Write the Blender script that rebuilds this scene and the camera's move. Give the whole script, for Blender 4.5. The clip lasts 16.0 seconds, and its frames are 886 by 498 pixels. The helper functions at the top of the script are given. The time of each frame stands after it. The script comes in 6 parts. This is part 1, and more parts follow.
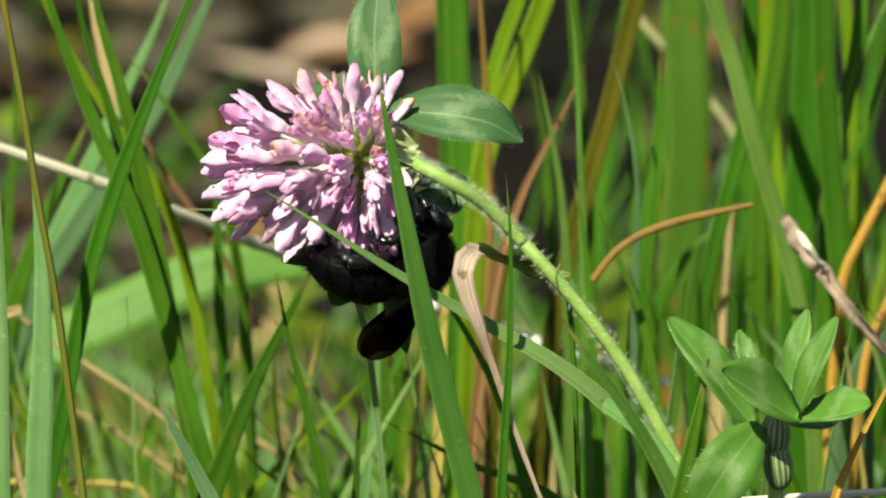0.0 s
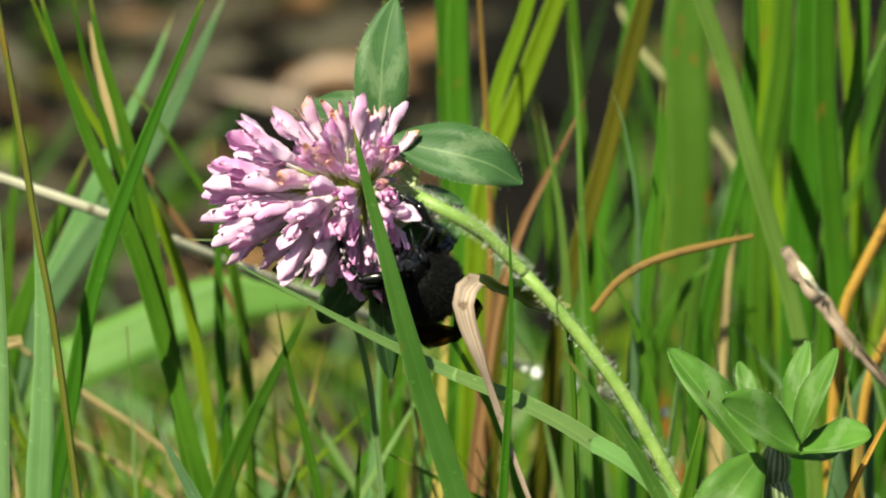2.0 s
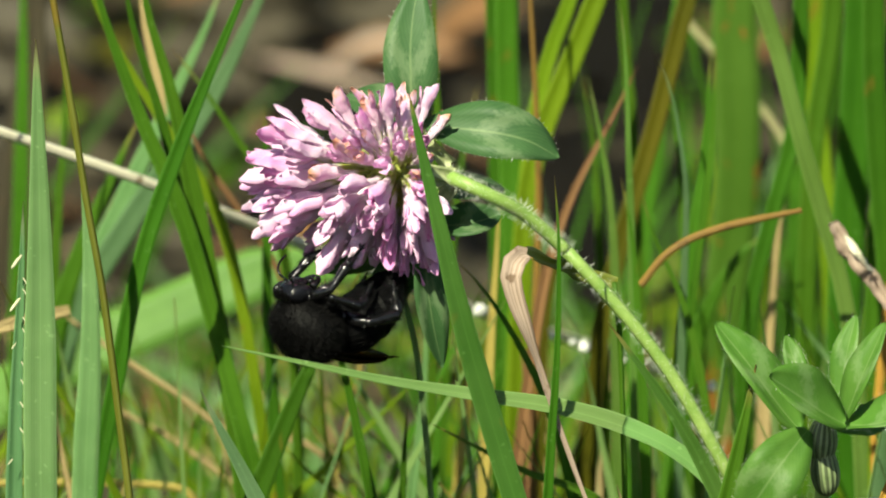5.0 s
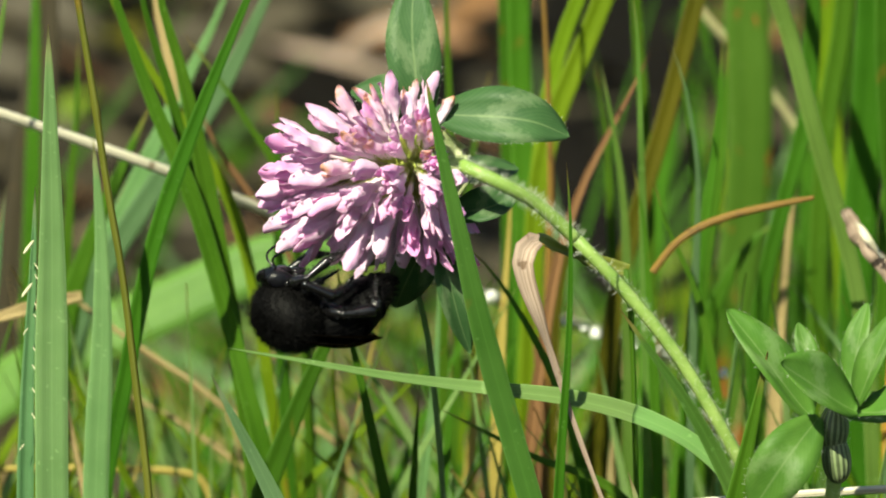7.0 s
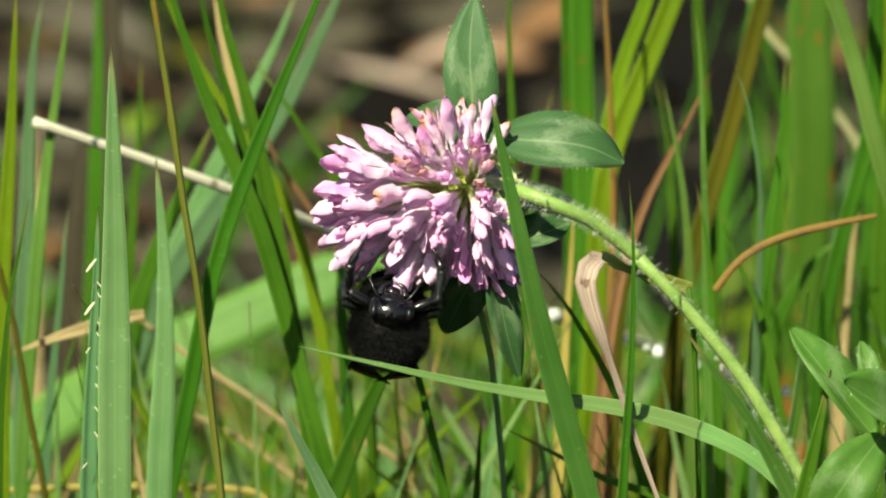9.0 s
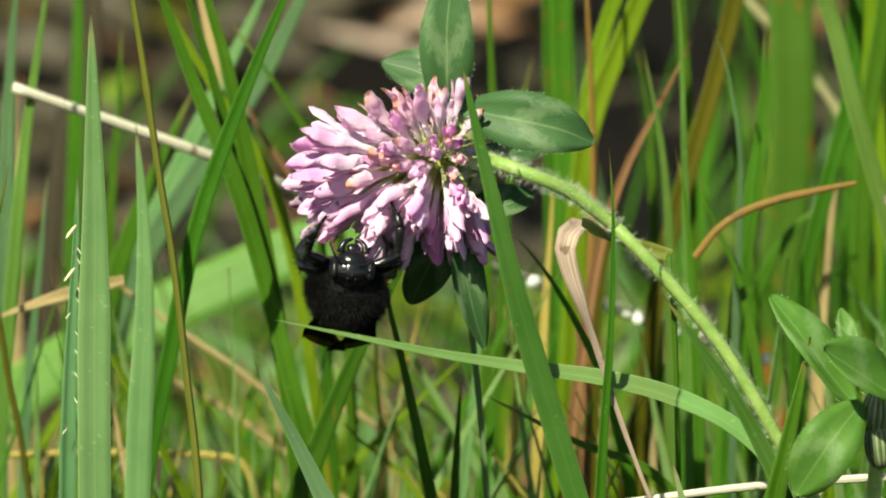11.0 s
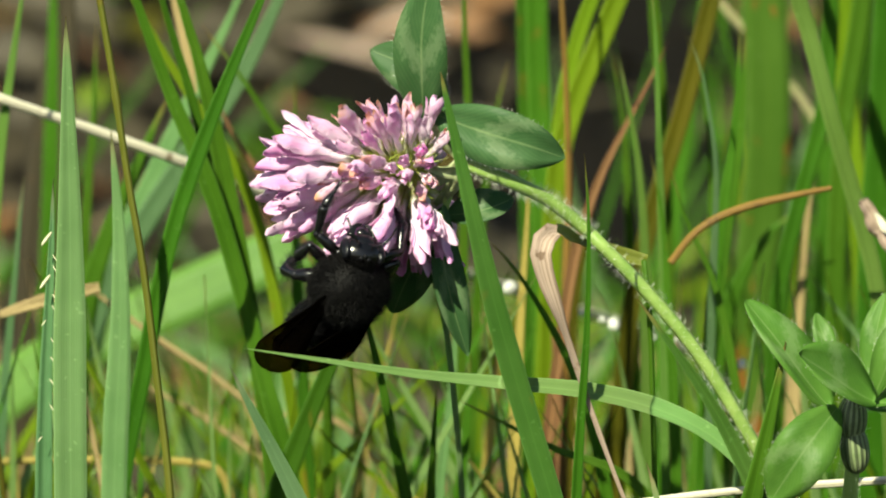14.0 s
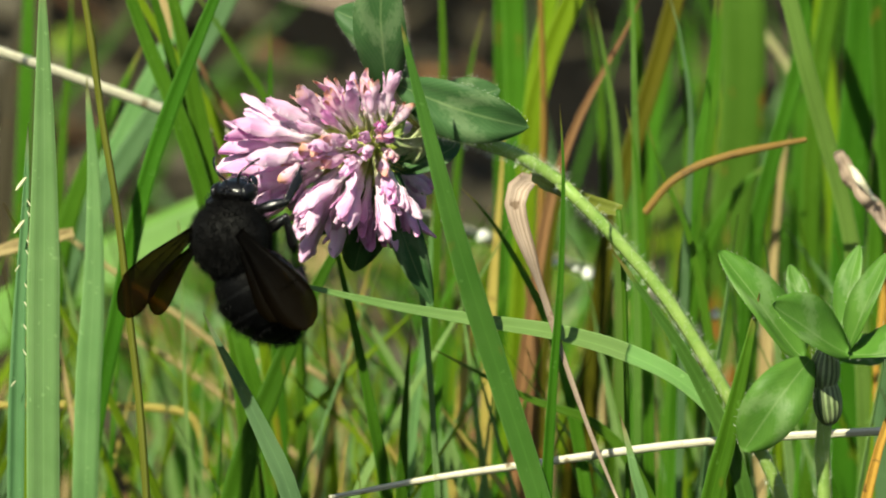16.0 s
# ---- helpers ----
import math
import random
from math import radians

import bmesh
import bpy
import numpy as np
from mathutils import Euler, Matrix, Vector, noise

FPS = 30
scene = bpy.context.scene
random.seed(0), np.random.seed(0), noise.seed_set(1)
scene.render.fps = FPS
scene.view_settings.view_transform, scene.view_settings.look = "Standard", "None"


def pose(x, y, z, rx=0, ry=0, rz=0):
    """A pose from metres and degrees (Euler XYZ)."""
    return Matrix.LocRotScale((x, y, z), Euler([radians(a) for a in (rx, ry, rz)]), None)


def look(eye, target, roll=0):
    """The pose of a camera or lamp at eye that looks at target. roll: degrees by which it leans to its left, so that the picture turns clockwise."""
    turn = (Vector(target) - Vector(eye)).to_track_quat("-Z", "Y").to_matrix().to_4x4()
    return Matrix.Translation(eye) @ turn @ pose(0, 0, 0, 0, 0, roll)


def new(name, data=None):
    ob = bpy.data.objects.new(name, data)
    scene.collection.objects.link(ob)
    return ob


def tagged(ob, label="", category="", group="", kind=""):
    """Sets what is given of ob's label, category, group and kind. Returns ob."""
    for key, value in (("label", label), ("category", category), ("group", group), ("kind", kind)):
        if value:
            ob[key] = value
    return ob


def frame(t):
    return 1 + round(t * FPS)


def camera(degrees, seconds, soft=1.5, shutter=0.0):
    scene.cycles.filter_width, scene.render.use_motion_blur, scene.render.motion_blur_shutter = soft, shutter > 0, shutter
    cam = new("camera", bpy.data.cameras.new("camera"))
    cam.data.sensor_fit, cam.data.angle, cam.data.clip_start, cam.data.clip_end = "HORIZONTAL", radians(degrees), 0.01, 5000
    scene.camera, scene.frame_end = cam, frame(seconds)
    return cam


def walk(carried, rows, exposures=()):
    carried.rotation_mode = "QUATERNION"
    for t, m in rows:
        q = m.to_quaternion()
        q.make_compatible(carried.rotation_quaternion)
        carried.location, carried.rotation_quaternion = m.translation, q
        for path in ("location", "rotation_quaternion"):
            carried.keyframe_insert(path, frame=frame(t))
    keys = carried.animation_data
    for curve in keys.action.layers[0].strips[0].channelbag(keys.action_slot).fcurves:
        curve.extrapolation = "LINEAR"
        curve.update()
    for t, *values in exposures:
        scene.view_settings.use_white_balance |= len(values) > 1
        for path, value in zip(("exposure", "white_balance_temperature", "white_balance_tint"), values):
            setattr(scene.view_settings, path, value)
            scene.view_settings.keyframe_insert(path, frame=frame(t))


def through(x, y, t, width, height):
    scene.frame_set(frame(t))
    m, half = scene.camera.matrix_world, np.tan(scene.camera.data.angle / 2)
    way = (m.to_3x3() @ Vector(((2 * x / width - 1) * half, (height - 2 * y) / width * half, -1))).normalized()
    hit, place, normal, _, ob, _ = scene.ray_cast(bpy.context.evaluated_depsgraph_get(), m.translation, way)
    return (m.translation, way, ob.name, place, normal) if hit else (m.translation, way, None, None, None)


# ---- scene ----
# A red clover with a carpenter bee in tall grass, seen through a long lens. Plan in millimetres, x to the
# right, y away from the camera, z up; the flower stands about 0.2 m over the soil.
MM = 0.001
EYE = (0.0, -0.978, 0.408)
cam = camera(7.15, 16.0, soft=2.0)
cam.data.dof.use_dof = True
cam.data.dof.focus_distance = 0.99
cam.data.dof.aperture_fstop = 34.0
cam.data.dof.aperture_blades = 7
walk(cam, [
    (0.0, look(EYE, (0.00848, 0.00029, 0.20138), -0.45)),
    (0.5, look(EYE, (0.00760, 0.00079, 0.20373), -0.61)),
    (1.0, look(EYE, (0.00709, 0.00109, 0.20512), -0.58)),
    (1.5, look(EYE, (0.00754, 0.00120, 0.20566), -0.53)),
    (2.0, look(EYE, (0.00845, 0.00120, 0.20564), -0.36)),
    (2.5, look(EYE, (0.00941, 0.00131, 0.20614), -0.20)),
    (3.0, look(EYE, (0.01093, 0.00145, 0.20680), -0.08)),
    (3.5, look(EYE, (0.01032, 0.00102, 0.20480), -0.16)),
    (4.0, look(EYE, (0.00593, 0.00070, 0.20327), -0.18)),
    (6.5, look(EYE, (0.00022, 0.00012, 0.20058), -0.07)),
    (7.0, look(EYE, (0.00000, 0.00000, 0.20000), 0.00)),
    (7.5, look(EYE, (-0.00143, -0.00007, 0.19969), 0.04)),
    (8.0, look(EYE, (-0.00397, 0.00022, 0.20101), -0.07)),
    (8.5, look(EYE, (-0.00596, 0.00052, 0.20246), -0.09)),
    (9.0, look(EYE, (-0.00884, 0.00054, 0.20253), -0.13)),
    (9.5, look(EYE, (-0.00963, 0.00031, 0.20144), -0.05)),
    (10.0, look(EYE, (-0.00716, -0.00001, 0.19996), 0.07)),
    (12.5, look(EYE, (-0.00543, -0.00066, 0.19690), -0.19)),
    (13.0, look(EYE, (-0.00593, -0.00058, 0.19726), -0.23)),
    (13.5, look(EYE, (-0.00558, -0.00029, 0.19866), -0.04)),
    (14.0, look(EYE, (-0.00254, -0.00027, 0.19875), -0.12)),
    (14.5, look(EYE, (-0.00071, -0.00053, 0.19750), -0.05)),
    (15.0, look(EYE, (0.00088, -0.00098, 0.19538), 0.13)),
    (15.5, look(EYE, (0.00225, -0.00151, 0.19290), 0.26)),
    (16.0, look(EYE, (0.00111, -0.00178, 0.19165), 0.40)),
], exposures=[(0.0, 0.72, 7000, 4.0), (16.0, 0.72, 7000, 4.0)])

# ---- world and sun ----
SUN_FROM = Vector((-0.32, -0.63, 0.71)).normalized()
world = bpy.data.worlds.new("sky")
world.use_nodes = True
scene.world = world
wn = world.node_tree.nodes
wl = world.node_tree.links
sky = wn.new("ShaderNodeTexSky")
sky.sky_type = 'NISHITA'
sky.sun_disc = False
sky.sun_elevation = math.asin(SUN_FROM.z)
sky.sun_rotation = math.atan2(SUN_FROM.x, SUN_FROM.y)
wn["Background"].inputs[1].default_value = 0.06
wl.new(sky.outputs[0], wn["Background"].inputs[0])
sun = new("sun", bpy.data.lights.new("sun", 'SUN'))
sun.data.energy = 5.0
sun.data.angle = radians(0.6)
sun.data.color = (0.98, 0.965, 0.79)
sun.matrix_world = look(SUN_FROM * 3.0, (0, 0, 0))


# ---- materials ----
class Nodes:
    """Short hand for building one node material."""

    def __init__(self, name):
        self.mat = bpy.data.materials.new(name)
        self.mat.use_nodes = True
        self.tree = self.mat.node_tree
        self.bsdf = self.tree.nodes["Principled BSDF"]
        self.out = self.tree.nodes["Material Output"]

    def node(self, kind, **values):
        n = self.tree.nodes.new(kind)
        for key, value in values.items():
            if key == "op":
                n.operation = value
            else:
                n.inputs[key].default_value = value
        return n

    def link(self, a, b):
        self.tree.links.new(a, b)

    def coords(self, kind="Object", scale=(1, 1, 1)):
        tc = self.node("ShaderNodeTexCoord")
        mp = self.node("ShaderNodeMapping")
        mp.inputs["Scale"].default_value = scale
        self.link(tc.outputs[kind], mp.inputs["Vector"])
        return mp.outputs[0]

    def noise(self, vector, scale, detail=3.0, rough=0.6):
        n = self.node("ShaderNodeTexNoise", Scale=scale, Detail=detail, Roughness=rough)
        self.link(vector, n.inputs["Vector"])
        return n.outputs[0]

    def ramp(self, fac, stops):
        r = self.node("ShaderNodeValToRGB")
        while len(r.color_ramp.elements) < len(stops):
            r.color_ramp.elements.new(0.5)
        for e, (p, c) in zip(r.color_ramp.elements, stops):
            e.position = p
            e.color = (*c, 1) if len(c) == 3 else c
        self.link(fac, r.inputs[0])
        return r.outputs[0]

    def mix(self, fac, a, b, mode='MIX'):
        m = self.node("ShaderNodeMix")
        m.data_type, m.blend_type = 'RGBA', mode
        for sock, val in ((m.inputs["Factor"], fac), (m.inputs[6], a), (m.inputs[7], b)):
            if isinstance(val, (int, float)):
                sock.default_value = val
            elif isinstance(val, tuple):
                sock.default_value = (*val, 1)
            else:
                self.link(val, sock)
        return m.outputs[2]

    def math(self, op, a, b=0.0, c=0.0):
        m = self.node("ShaderNodeMath")
        m.operation = op
        for sock, val in zip(m.inputs, (a, b, c)):
            if isinstance(val, (int, float)):
                sock.default_value = val
            else:
                self.link(val, sock)
        return m.outputs[0]

    def bump(self, height, strength, distance):
        b = self.node("ShaderNodeBump", Strength=strength, Distance=distance)
        self.link(height, b.inputs["Height"])
        self.link(b.outputs[0], self.bsdf.inputs["Normal"])
        return b.outputs[0]

    def thin(self, amount, through):
        """Let light pass through a leaf or petal: a translucent share in the given colour."""
        t = self.node("ShaderNodeBsdfTranslucent")
        self.link(through, t.inputs[0]) if not isinstance(through, tuple) else None
        m = self.node("ShaderNodeMixShader", Fac=amount)
        self.link(self.bsdf.outputs[0], m.inputs[1])
        self.link(t.outputs[0], m.inputs[2])
        self.link(m.outputs[0], self.out.inputs[0])

    def set(self, **values):
        for key, value in values.items():
            self.bsdf.inputs[key].default_value = value


def uv_split(k):
    tc = k.node("ShaderNodeTexCoord")
    sp = k.node("ShaderNodeSeparateXYZ")
    k.link(tc.outputs["UV"], sp.inputs[0])
    return sp.outputs[0], sp.outputs[1], tc.outputs["UV"]


def grass_material(name, dark, light, tip, vein=0.35, rough=0.42, spots=0.0, through=1.35, amount=0.38, rust=0.66):
    """A leaf of grass: fine lengthwise veins, a pale keel, uneven greens, a tip that may be dry."""
    k = Nodes(name)
    u, v, uv = uv_split(k)
    info = k.node("ShaderNodeObjectInfo")
    obj = k.coords("Object")
    patch = k.noise(obj, 45.0, 4.0)
    base = k.ramp(patch, [(0.3, dark), (0.7, light)])
    shift = k.node("ShaderNodeHueSaturation", Fac=1.0)
    k.link(k.math('ADD', 0.485, k.math('MULTIPLY', info.outputs["Random"], 0.03)), shift.inputs["Hue"])
    k.link(k.math('ADD', 0.82, k.math('MULTIPLY', info.outputs["Random"], 0.36)), shift.inputs["Value"])
    k.link(base, shift.inputs["Color"])
    wave = k.node("ShaderNodeTexWave", Scale=4.2, Distortion=0.6, Detail=2.0)
    wave.wave_type, wave.bands_direction = 'BANDS', 'X'
    k.link(uv, wave.inputs["Vector"])
    col = k.mix(k.math('MULTIPLY', wave.outputs[1], vein), shift.outputs[0], light)
    keel = k.ramp(k.math('ABSOLUTE', k.math('SUBTRACT', u, 0.5)), [(0.0, (1, 1, 1)), (0.05, (0, 0, 0))])
    col = k.mix(k.math('MULTIPLY', keel, 0.2), col, tuple(min(1, c * 1.5) for c in light))
    rim = k.ramp(k.math('ABSOLUTE', k.math('SUBTRACT', u, 0.5)), [(0.43, (0, 0, 0)), (0.49, (1, 1, 1))])
    col = k.mix(k.math('MULTIPLY', rim, 0.4), col, tuple(min(1, c * 1.5 + 0.05) for c in light))
    fleck = k.noise(obj, 900.0, 1.0)
    col = k.mix(k.ramp(fleck, [(0.7, (0, 0, 0)), (0.76, (0.25, 0.25, 0.25))]), col, tuple(min(1, c * 1.6 + 0.06) for c in light))
    streak = k.noise(k.coords("UV", (14, 1.2, 1)), 3.0, 4.0)
    col = k.mix(k.ramp(streak, [(0.5, (0, 0, 0)), (0.8, (0.25, 0.25, 0.25))]), col, dark)
    end = k.math('ADD', v, k.math('MULTIPLY', k.math('SUBTRACT', patch, 0.5), 0.06))
    col = k.mix(k.ramp(end, [(0.97, (0, 0, 0)), (1.0, (1, 1, 1))]), col, tip)
    if spots:
        blot = k.noise(k.coords("Object", (1, 1, 0.45)), 210.0, 2.0)
        col = k.mix(k.ramp(blot, [(rust, (0, 0, 0)), (rust + 0.06, (spots, spots, spots))]), col, (0.32, 0.13, 0.03))
    k.link(col, k.bsdf.inputs["Base Color"])
    k.set(Roughness=rough)
    k.bsdf.inputs["Specular IOR Level"].default_value = 0.2
    k.bump(wave.outputs[1], 0.2, 0.0002)
    k.thin(amount, k.mix(1.0, col, (through, through * 1.12, through * 0.5), 'MULTIPLY'))
    return k.mat


def dry_material(name, dark, light, speck=(0.12, 0.06, 0.02), specks=0.4, rough=0.62, amount=0.2):
    """Withered stalk or leaf: papery, fibrous, with dark specks and stains."""
    k = Nodes(name)
    fibre = k.noise(k.coords("UV", (6, 0.8, 1)), 2.5, 5.0)
    stain = k.noise(k.coords("Object"), 70.0, 4.0)
    col = k.mix(stain, k.ramp(fibre, [(0.3, dark), (0.7, light)]), light)
    line = k.noise(k.coords("UV", (4.5, 0.35, 1)), 3.0, 4.0)
    col = k.mix(k.ramp(line, [(0.5, (0, 0, 0)), (0.66, (0.6, 0.6, 0.6))]), col, tuple(c * 0.7 for c in dark))
    spot = k.noise(k.coords("Object"), 420.0, 2.0)
    col = k.mix(k.ramp(spot, [(0.62, (0, 0, 0)), (0.7, (specks, specks, specks))]), col, speck)
    u, v, uv = uv_split(k)
    rim = k.math('ADD', k.math('ABSOLUTE', k.math('SUBTRACT', u, 0.5)), k.math('MULTIPLY', k.math('SUBTRACT', stain, 0.5), 0.35))
    col = k.mix(k.ramp(rim, [(0.33, (0, 0, 0)), (0.5, (0.55, 0.55, 0.55))]), col, tuple(c * 0.6 for c in dark))
    k.link(col, k.bsdf.inputs["Base Color"])
    k.set(Roughness=rough)
    k.bump(fibre, 0.5, 0.0004)
    k.thin(amount, col)
    return k.mat


GRASS = {
    "rusty": grass_material("grass_rusty", (0.058, 0.126, 0.011), (0.096, 0.182, 0.024), (0.33, 0.25, 0.08), spots=0.95, rust=0.58),
    "fresh": grass_material("grass_fresh", (0.039, 0.12, 0.005), (0.09, 0.22, 0.018), (0.33, 0.25, 0.08), spots=0.25),
    "pale": grass_material("grass_pale", (0.13, 0.25, 0.085), (0.225, 0.37, 0.15), (0.40, 0.34, 0.17), vein=0.07),
    "blade": grass_material("grass_blade_green", (0.048, 0.15, 0.02), (0.095, 0.225, 0.042), (0.33, 0.25, 0.08), spots=0.25, vein=0.2),
    "light": grass_material("grass_light", (0.17, 0.32, 0.09), (0.28, 0.45, 0.16), (0.40, 0.34, 0.17), vein=0.05),
    "arched": grass_material("grass_arched", (0.095, 0.205, 0.032), (0.165, 0.3, 0.062), (0.40, 0.34, 0.17), vein=0.1),
    "deep": grass_material("grass_deep", (0.030, 0.095, 0.005), (0.06, 0.165, 0.011), (0.25, 0.18, 0.05), spots=0.3),
    "bluish": grass_material("grass_bluish", (0.085, 0.185, 0.075), (0.155, 0.29, 0.13), (0.30, 0.30, 0.18)),
    "lime": grass_material("grass_lime", (0.105, 0.195, 0.006), (0.195, 0.305, 0.015), (0.36, 0.26, 0.05), spots=0.4),
    "culm": grass_material("grass_culm", (0.085, 0.105, 0.012), (0.15, 0.165, 0.025), (0.33, 0.22, 0.05), spots=0.3, amount=0.15),
    "olive": grass_material("grass_olive", (0.05, 0.058, 0.004), (0.1, 0.09, 0.007), (0.30, 0.16, 0.05), spots=0.7, amount=0.2),
}
DRY = {
    # straw: dark tone and heavy specks paint in the patchy shade of blades
    "straw": dry_material("dry_straw", (0.42, 0.36, 0.20), (0.93, 0.89, 0.72), specks=0.85, amount=0.05),
    "tan": dry_material("dry_tan", (0.31, 0.21, 0.075), (0.58, 0.45, 0.21)),
    "paper": dry_material("dry_paper", (0.20, 0.11, 0.06), (0.64, 0.50, 0.40), specks=0.7),
    "russet": dry_material("dry_russet", (0.15, 0.065, 0.022), (0.29, 0.15, 0.06)),
    "orange": dry_material("dry_orange", (0.42, 0.20, 0.02), (0.62, 0.36, 0.06), specks=0.9),
    "hay": dry_material("dry_hay", (0.40, 0.38, 0.16), (0.60, 0.57, 0.30), specks=0.2),
    "brown": dry_material("dry_brown", (0.17, 0.09, 0.014), (0.35, 0.20, 0.035), specks=0.6),
    "drab": dry_material("dry_drab", (0.022, 0.018, 0.009), (0.07, 0.056, 0.028)),
    "yellow": dry_material("dry_yellow", (0.34, 0.27, 0.04), (0.54, 0.43, 0.11)),
}


def clover_leaf_material(name, low, high, marked):
    """Trefoil leaflet: grey-green, a ragged pale chevron, fine side veins and a pale midrib."""
    k = Nodes(name)
    u, v, uv = uv_split(k)
    info = k.node("ShaderNodeObjectInfo")
    side = k.math('ABSOLUTE', k.math('SUBTRACT', u, 0.5))
    patch = k.noise(k.coords("Object"), 160.0, 4.0)
    green = k.ramp(patch, [(0.3, low), (0.7, high)])
    ragged = k.noise(k.coords("UV", (5, 7, 1)), 2.2, 4.0)
    along = k.math('ADD', k.math('ADD', v, k.math('MULTIPLY', side, -0.55)), k.math('MULTIPLY', k.math('SUBTRACT', ragged, 0.5), 0.34))
    mark = k.ramp(along, [(0.30, (0, 0, 0)), (0.40, (1, 1, 1)), (0.45, (1, 1, 1)), (0.56, (0, 0, 0))])
    col = k.mix(k.math('MULTIPLY', mark, marked), green, (0.42, 0.52, 0.30))
    vein = k.node("ShaderNodeTexWave", Scale=5.0, Distortion=1.2, Detail=1.5)
    vein.bands_direction = 'Y'
    slant = k.node("ShaderNodeCombineXYZ")
    k.link(k.math('SUBTRACT', v, k.math('MULTIPLY', side, 0.8)), slant.inputs[1])
    k.link(slant.outputs[0], vein.inputs["Vector"])
    col = k.mix(k.math('MULTIPLY', vein.outputs[1], 0.045), col, (0.24, 0.40, 0.16))
    rib = k.ramp(side, [(0.0, (1, 1, 1)), (0.035, (0, 0, 0))])
    col = k.mix(k.math('MULTIPLY', rib, 0.3), col, (0.36, 0.48, 0.22))
    shift = k.node("ShaderNodeHueSaturation", Fac=1.0)
    k.link(k.math('ADD', 0.85, k.math('MULTIPLY', info.outputs["Random"], 0.3)), shift.inputs["Value"])
    k.link(col, shift.inputs["Color"])
    k.link(shift.outputs[0], k.bsdf.inputs["Base Color"])
    k.set(Roughness=0.5)
    k.bsdf.inputs["Specular IOR Level"].default_value = 0.25
    k.bump(k.math('ADD', vein.outputs[1], k.math('MULTIPLY', patch, 2.0)), 0.07, 0.0001)
    k.thin(0.3, k.mix(1.0, shift.outputs[0], (1.5, 1.6, 0.5), 'MULTIPLY'))
    return k.mat


def petal_material(name, root, middle, end, old=0.0):
    """Clover floret: whitish tube, pink petals, lilac veins; old ones rust at the tip."""
    k = Nodes(name)
    u, v, uv = uv_split(k)
    info = k.node("ShaderNodeObjectInfo")
    col = k.ramp(v, [(0.0, (0.30, 0.40, 0.08)), (0.2, (0.44, 0.50, 0.16)), (0.31, root), (0.55, middle), (0.95, end)])
    line = k.noise(k.coords("UV", (16, 1.0, 1)), 2.0, 3.0)
    col = k.mix(k.ramp(line, [(0.45, (0, 0, 0)), (0.7, (0.5, 0.5, 0.5))]), col, (end[0] * 0.92, end[1] * 0.7, end[2] * 0.9))
    rim = k.ramp(k.math('ABSOLUTE', k.math('SUBTRACT', u, 0.5)), [(0.28, (0, 0, 0)), (0.5, (0.75, 0.75, 0.75))])
    col = k.mix(k.math('MULTIPLY', rim, 0.5), col, (0.97, 0.88, 0.94))
    shift = k.node("ShaderNodeHueSaturation", Fac=1.0)
    k.link(k.math('ADD', 0.85, k.math('MULTIPLY', info.outputs["Random"], 0.5)), shift.inputs["Saturation"])
    k.link(col, shift.inputs["Color"])
    col = shift.outputs[0]
    mottle = k.noise(k.coords("Object"), 550.0, 3.0)
    col = k.mix(k.ramp(mottle, [(0.4, (0, 0, 0)), (0.75, (0.2, 0.2, 0.2))]), col, (0.97, 0.92, 0.95))
    if old:
        rust = k.math('ADD', v, k.math('MULTIPLY', k.math('SUBTRACT', k.noise(k.coords("Object"), 300.0), 0.5), 0.6))
        col = k.mix(k.math('MULTIPLY', k.ramp(rust, [(0.86, (0, 0, 0)), (1.05, (1, 1, 1))]), old), col, (0.80, 0.42, 0.18))
    k.link(col, k.bsdf.inputs["Base Color"])
    k.set(Roughness=0.65)
    k.bsdf.inputs["Specular IOR Level"].default_value = 0.18
    k.bump(line, 0.5, 0.0003)
    k.thin(0.27, k.mix(1.0, col, (1.0, 0.92, 0.98), 'MULTIPLY'))
    return k.mat


def plain_material(name, dark, light, rough, scale, bump=0.3, metal=0.0, **more):
    k = Nodes(name)
    n = k.noise(k.coords("Object"), scale, 5.0)
    k.link(k.ramp(n, [(0.3, dark), (0.7, light)]), k.bsdf.inputs["Base Color"])
    k.set(Roughness=rough, Metallic=metal)
    for key, value in more.items():
        k.bsdf.inputs[key.replace("_", " ")].default_value = value
    k.bump(n, bump, 0.0004)
    return k.mat


def sheath_material():
    """Papery sheath: pale green with dark lengthwise veins."""
    k = Nodes("ribbed_sheath")
    u, v, uv = uv_split(k)
    rib = k.math('SINE', k.math('ADD', k.math('MULTIPLY', u, 94.25), k.math('MULTIPLY', k.noise(k.coords("Object"), 420.0), 2.0)))
    stain = k.noise(k.coords("Object"), 520.0, 4.0)
    pale = k.ramp(stain, [(0.3, (0.13, 0.20, 0.07)), (0.7, (0.30, 0.36, 0.18))])
    k.link(k.mix(k.ramp(rib, [(0.0, (0.75, 0.75, 0.75)), (0.5, (0, 0, 0))]), pale, (0.05, 0.07, 0.03)), k.bsdf.inputs["Base Color"])
    k.set(Roughness=0.55)
    k.bump(rib, 0.4, 0.0002)
    return k.mat


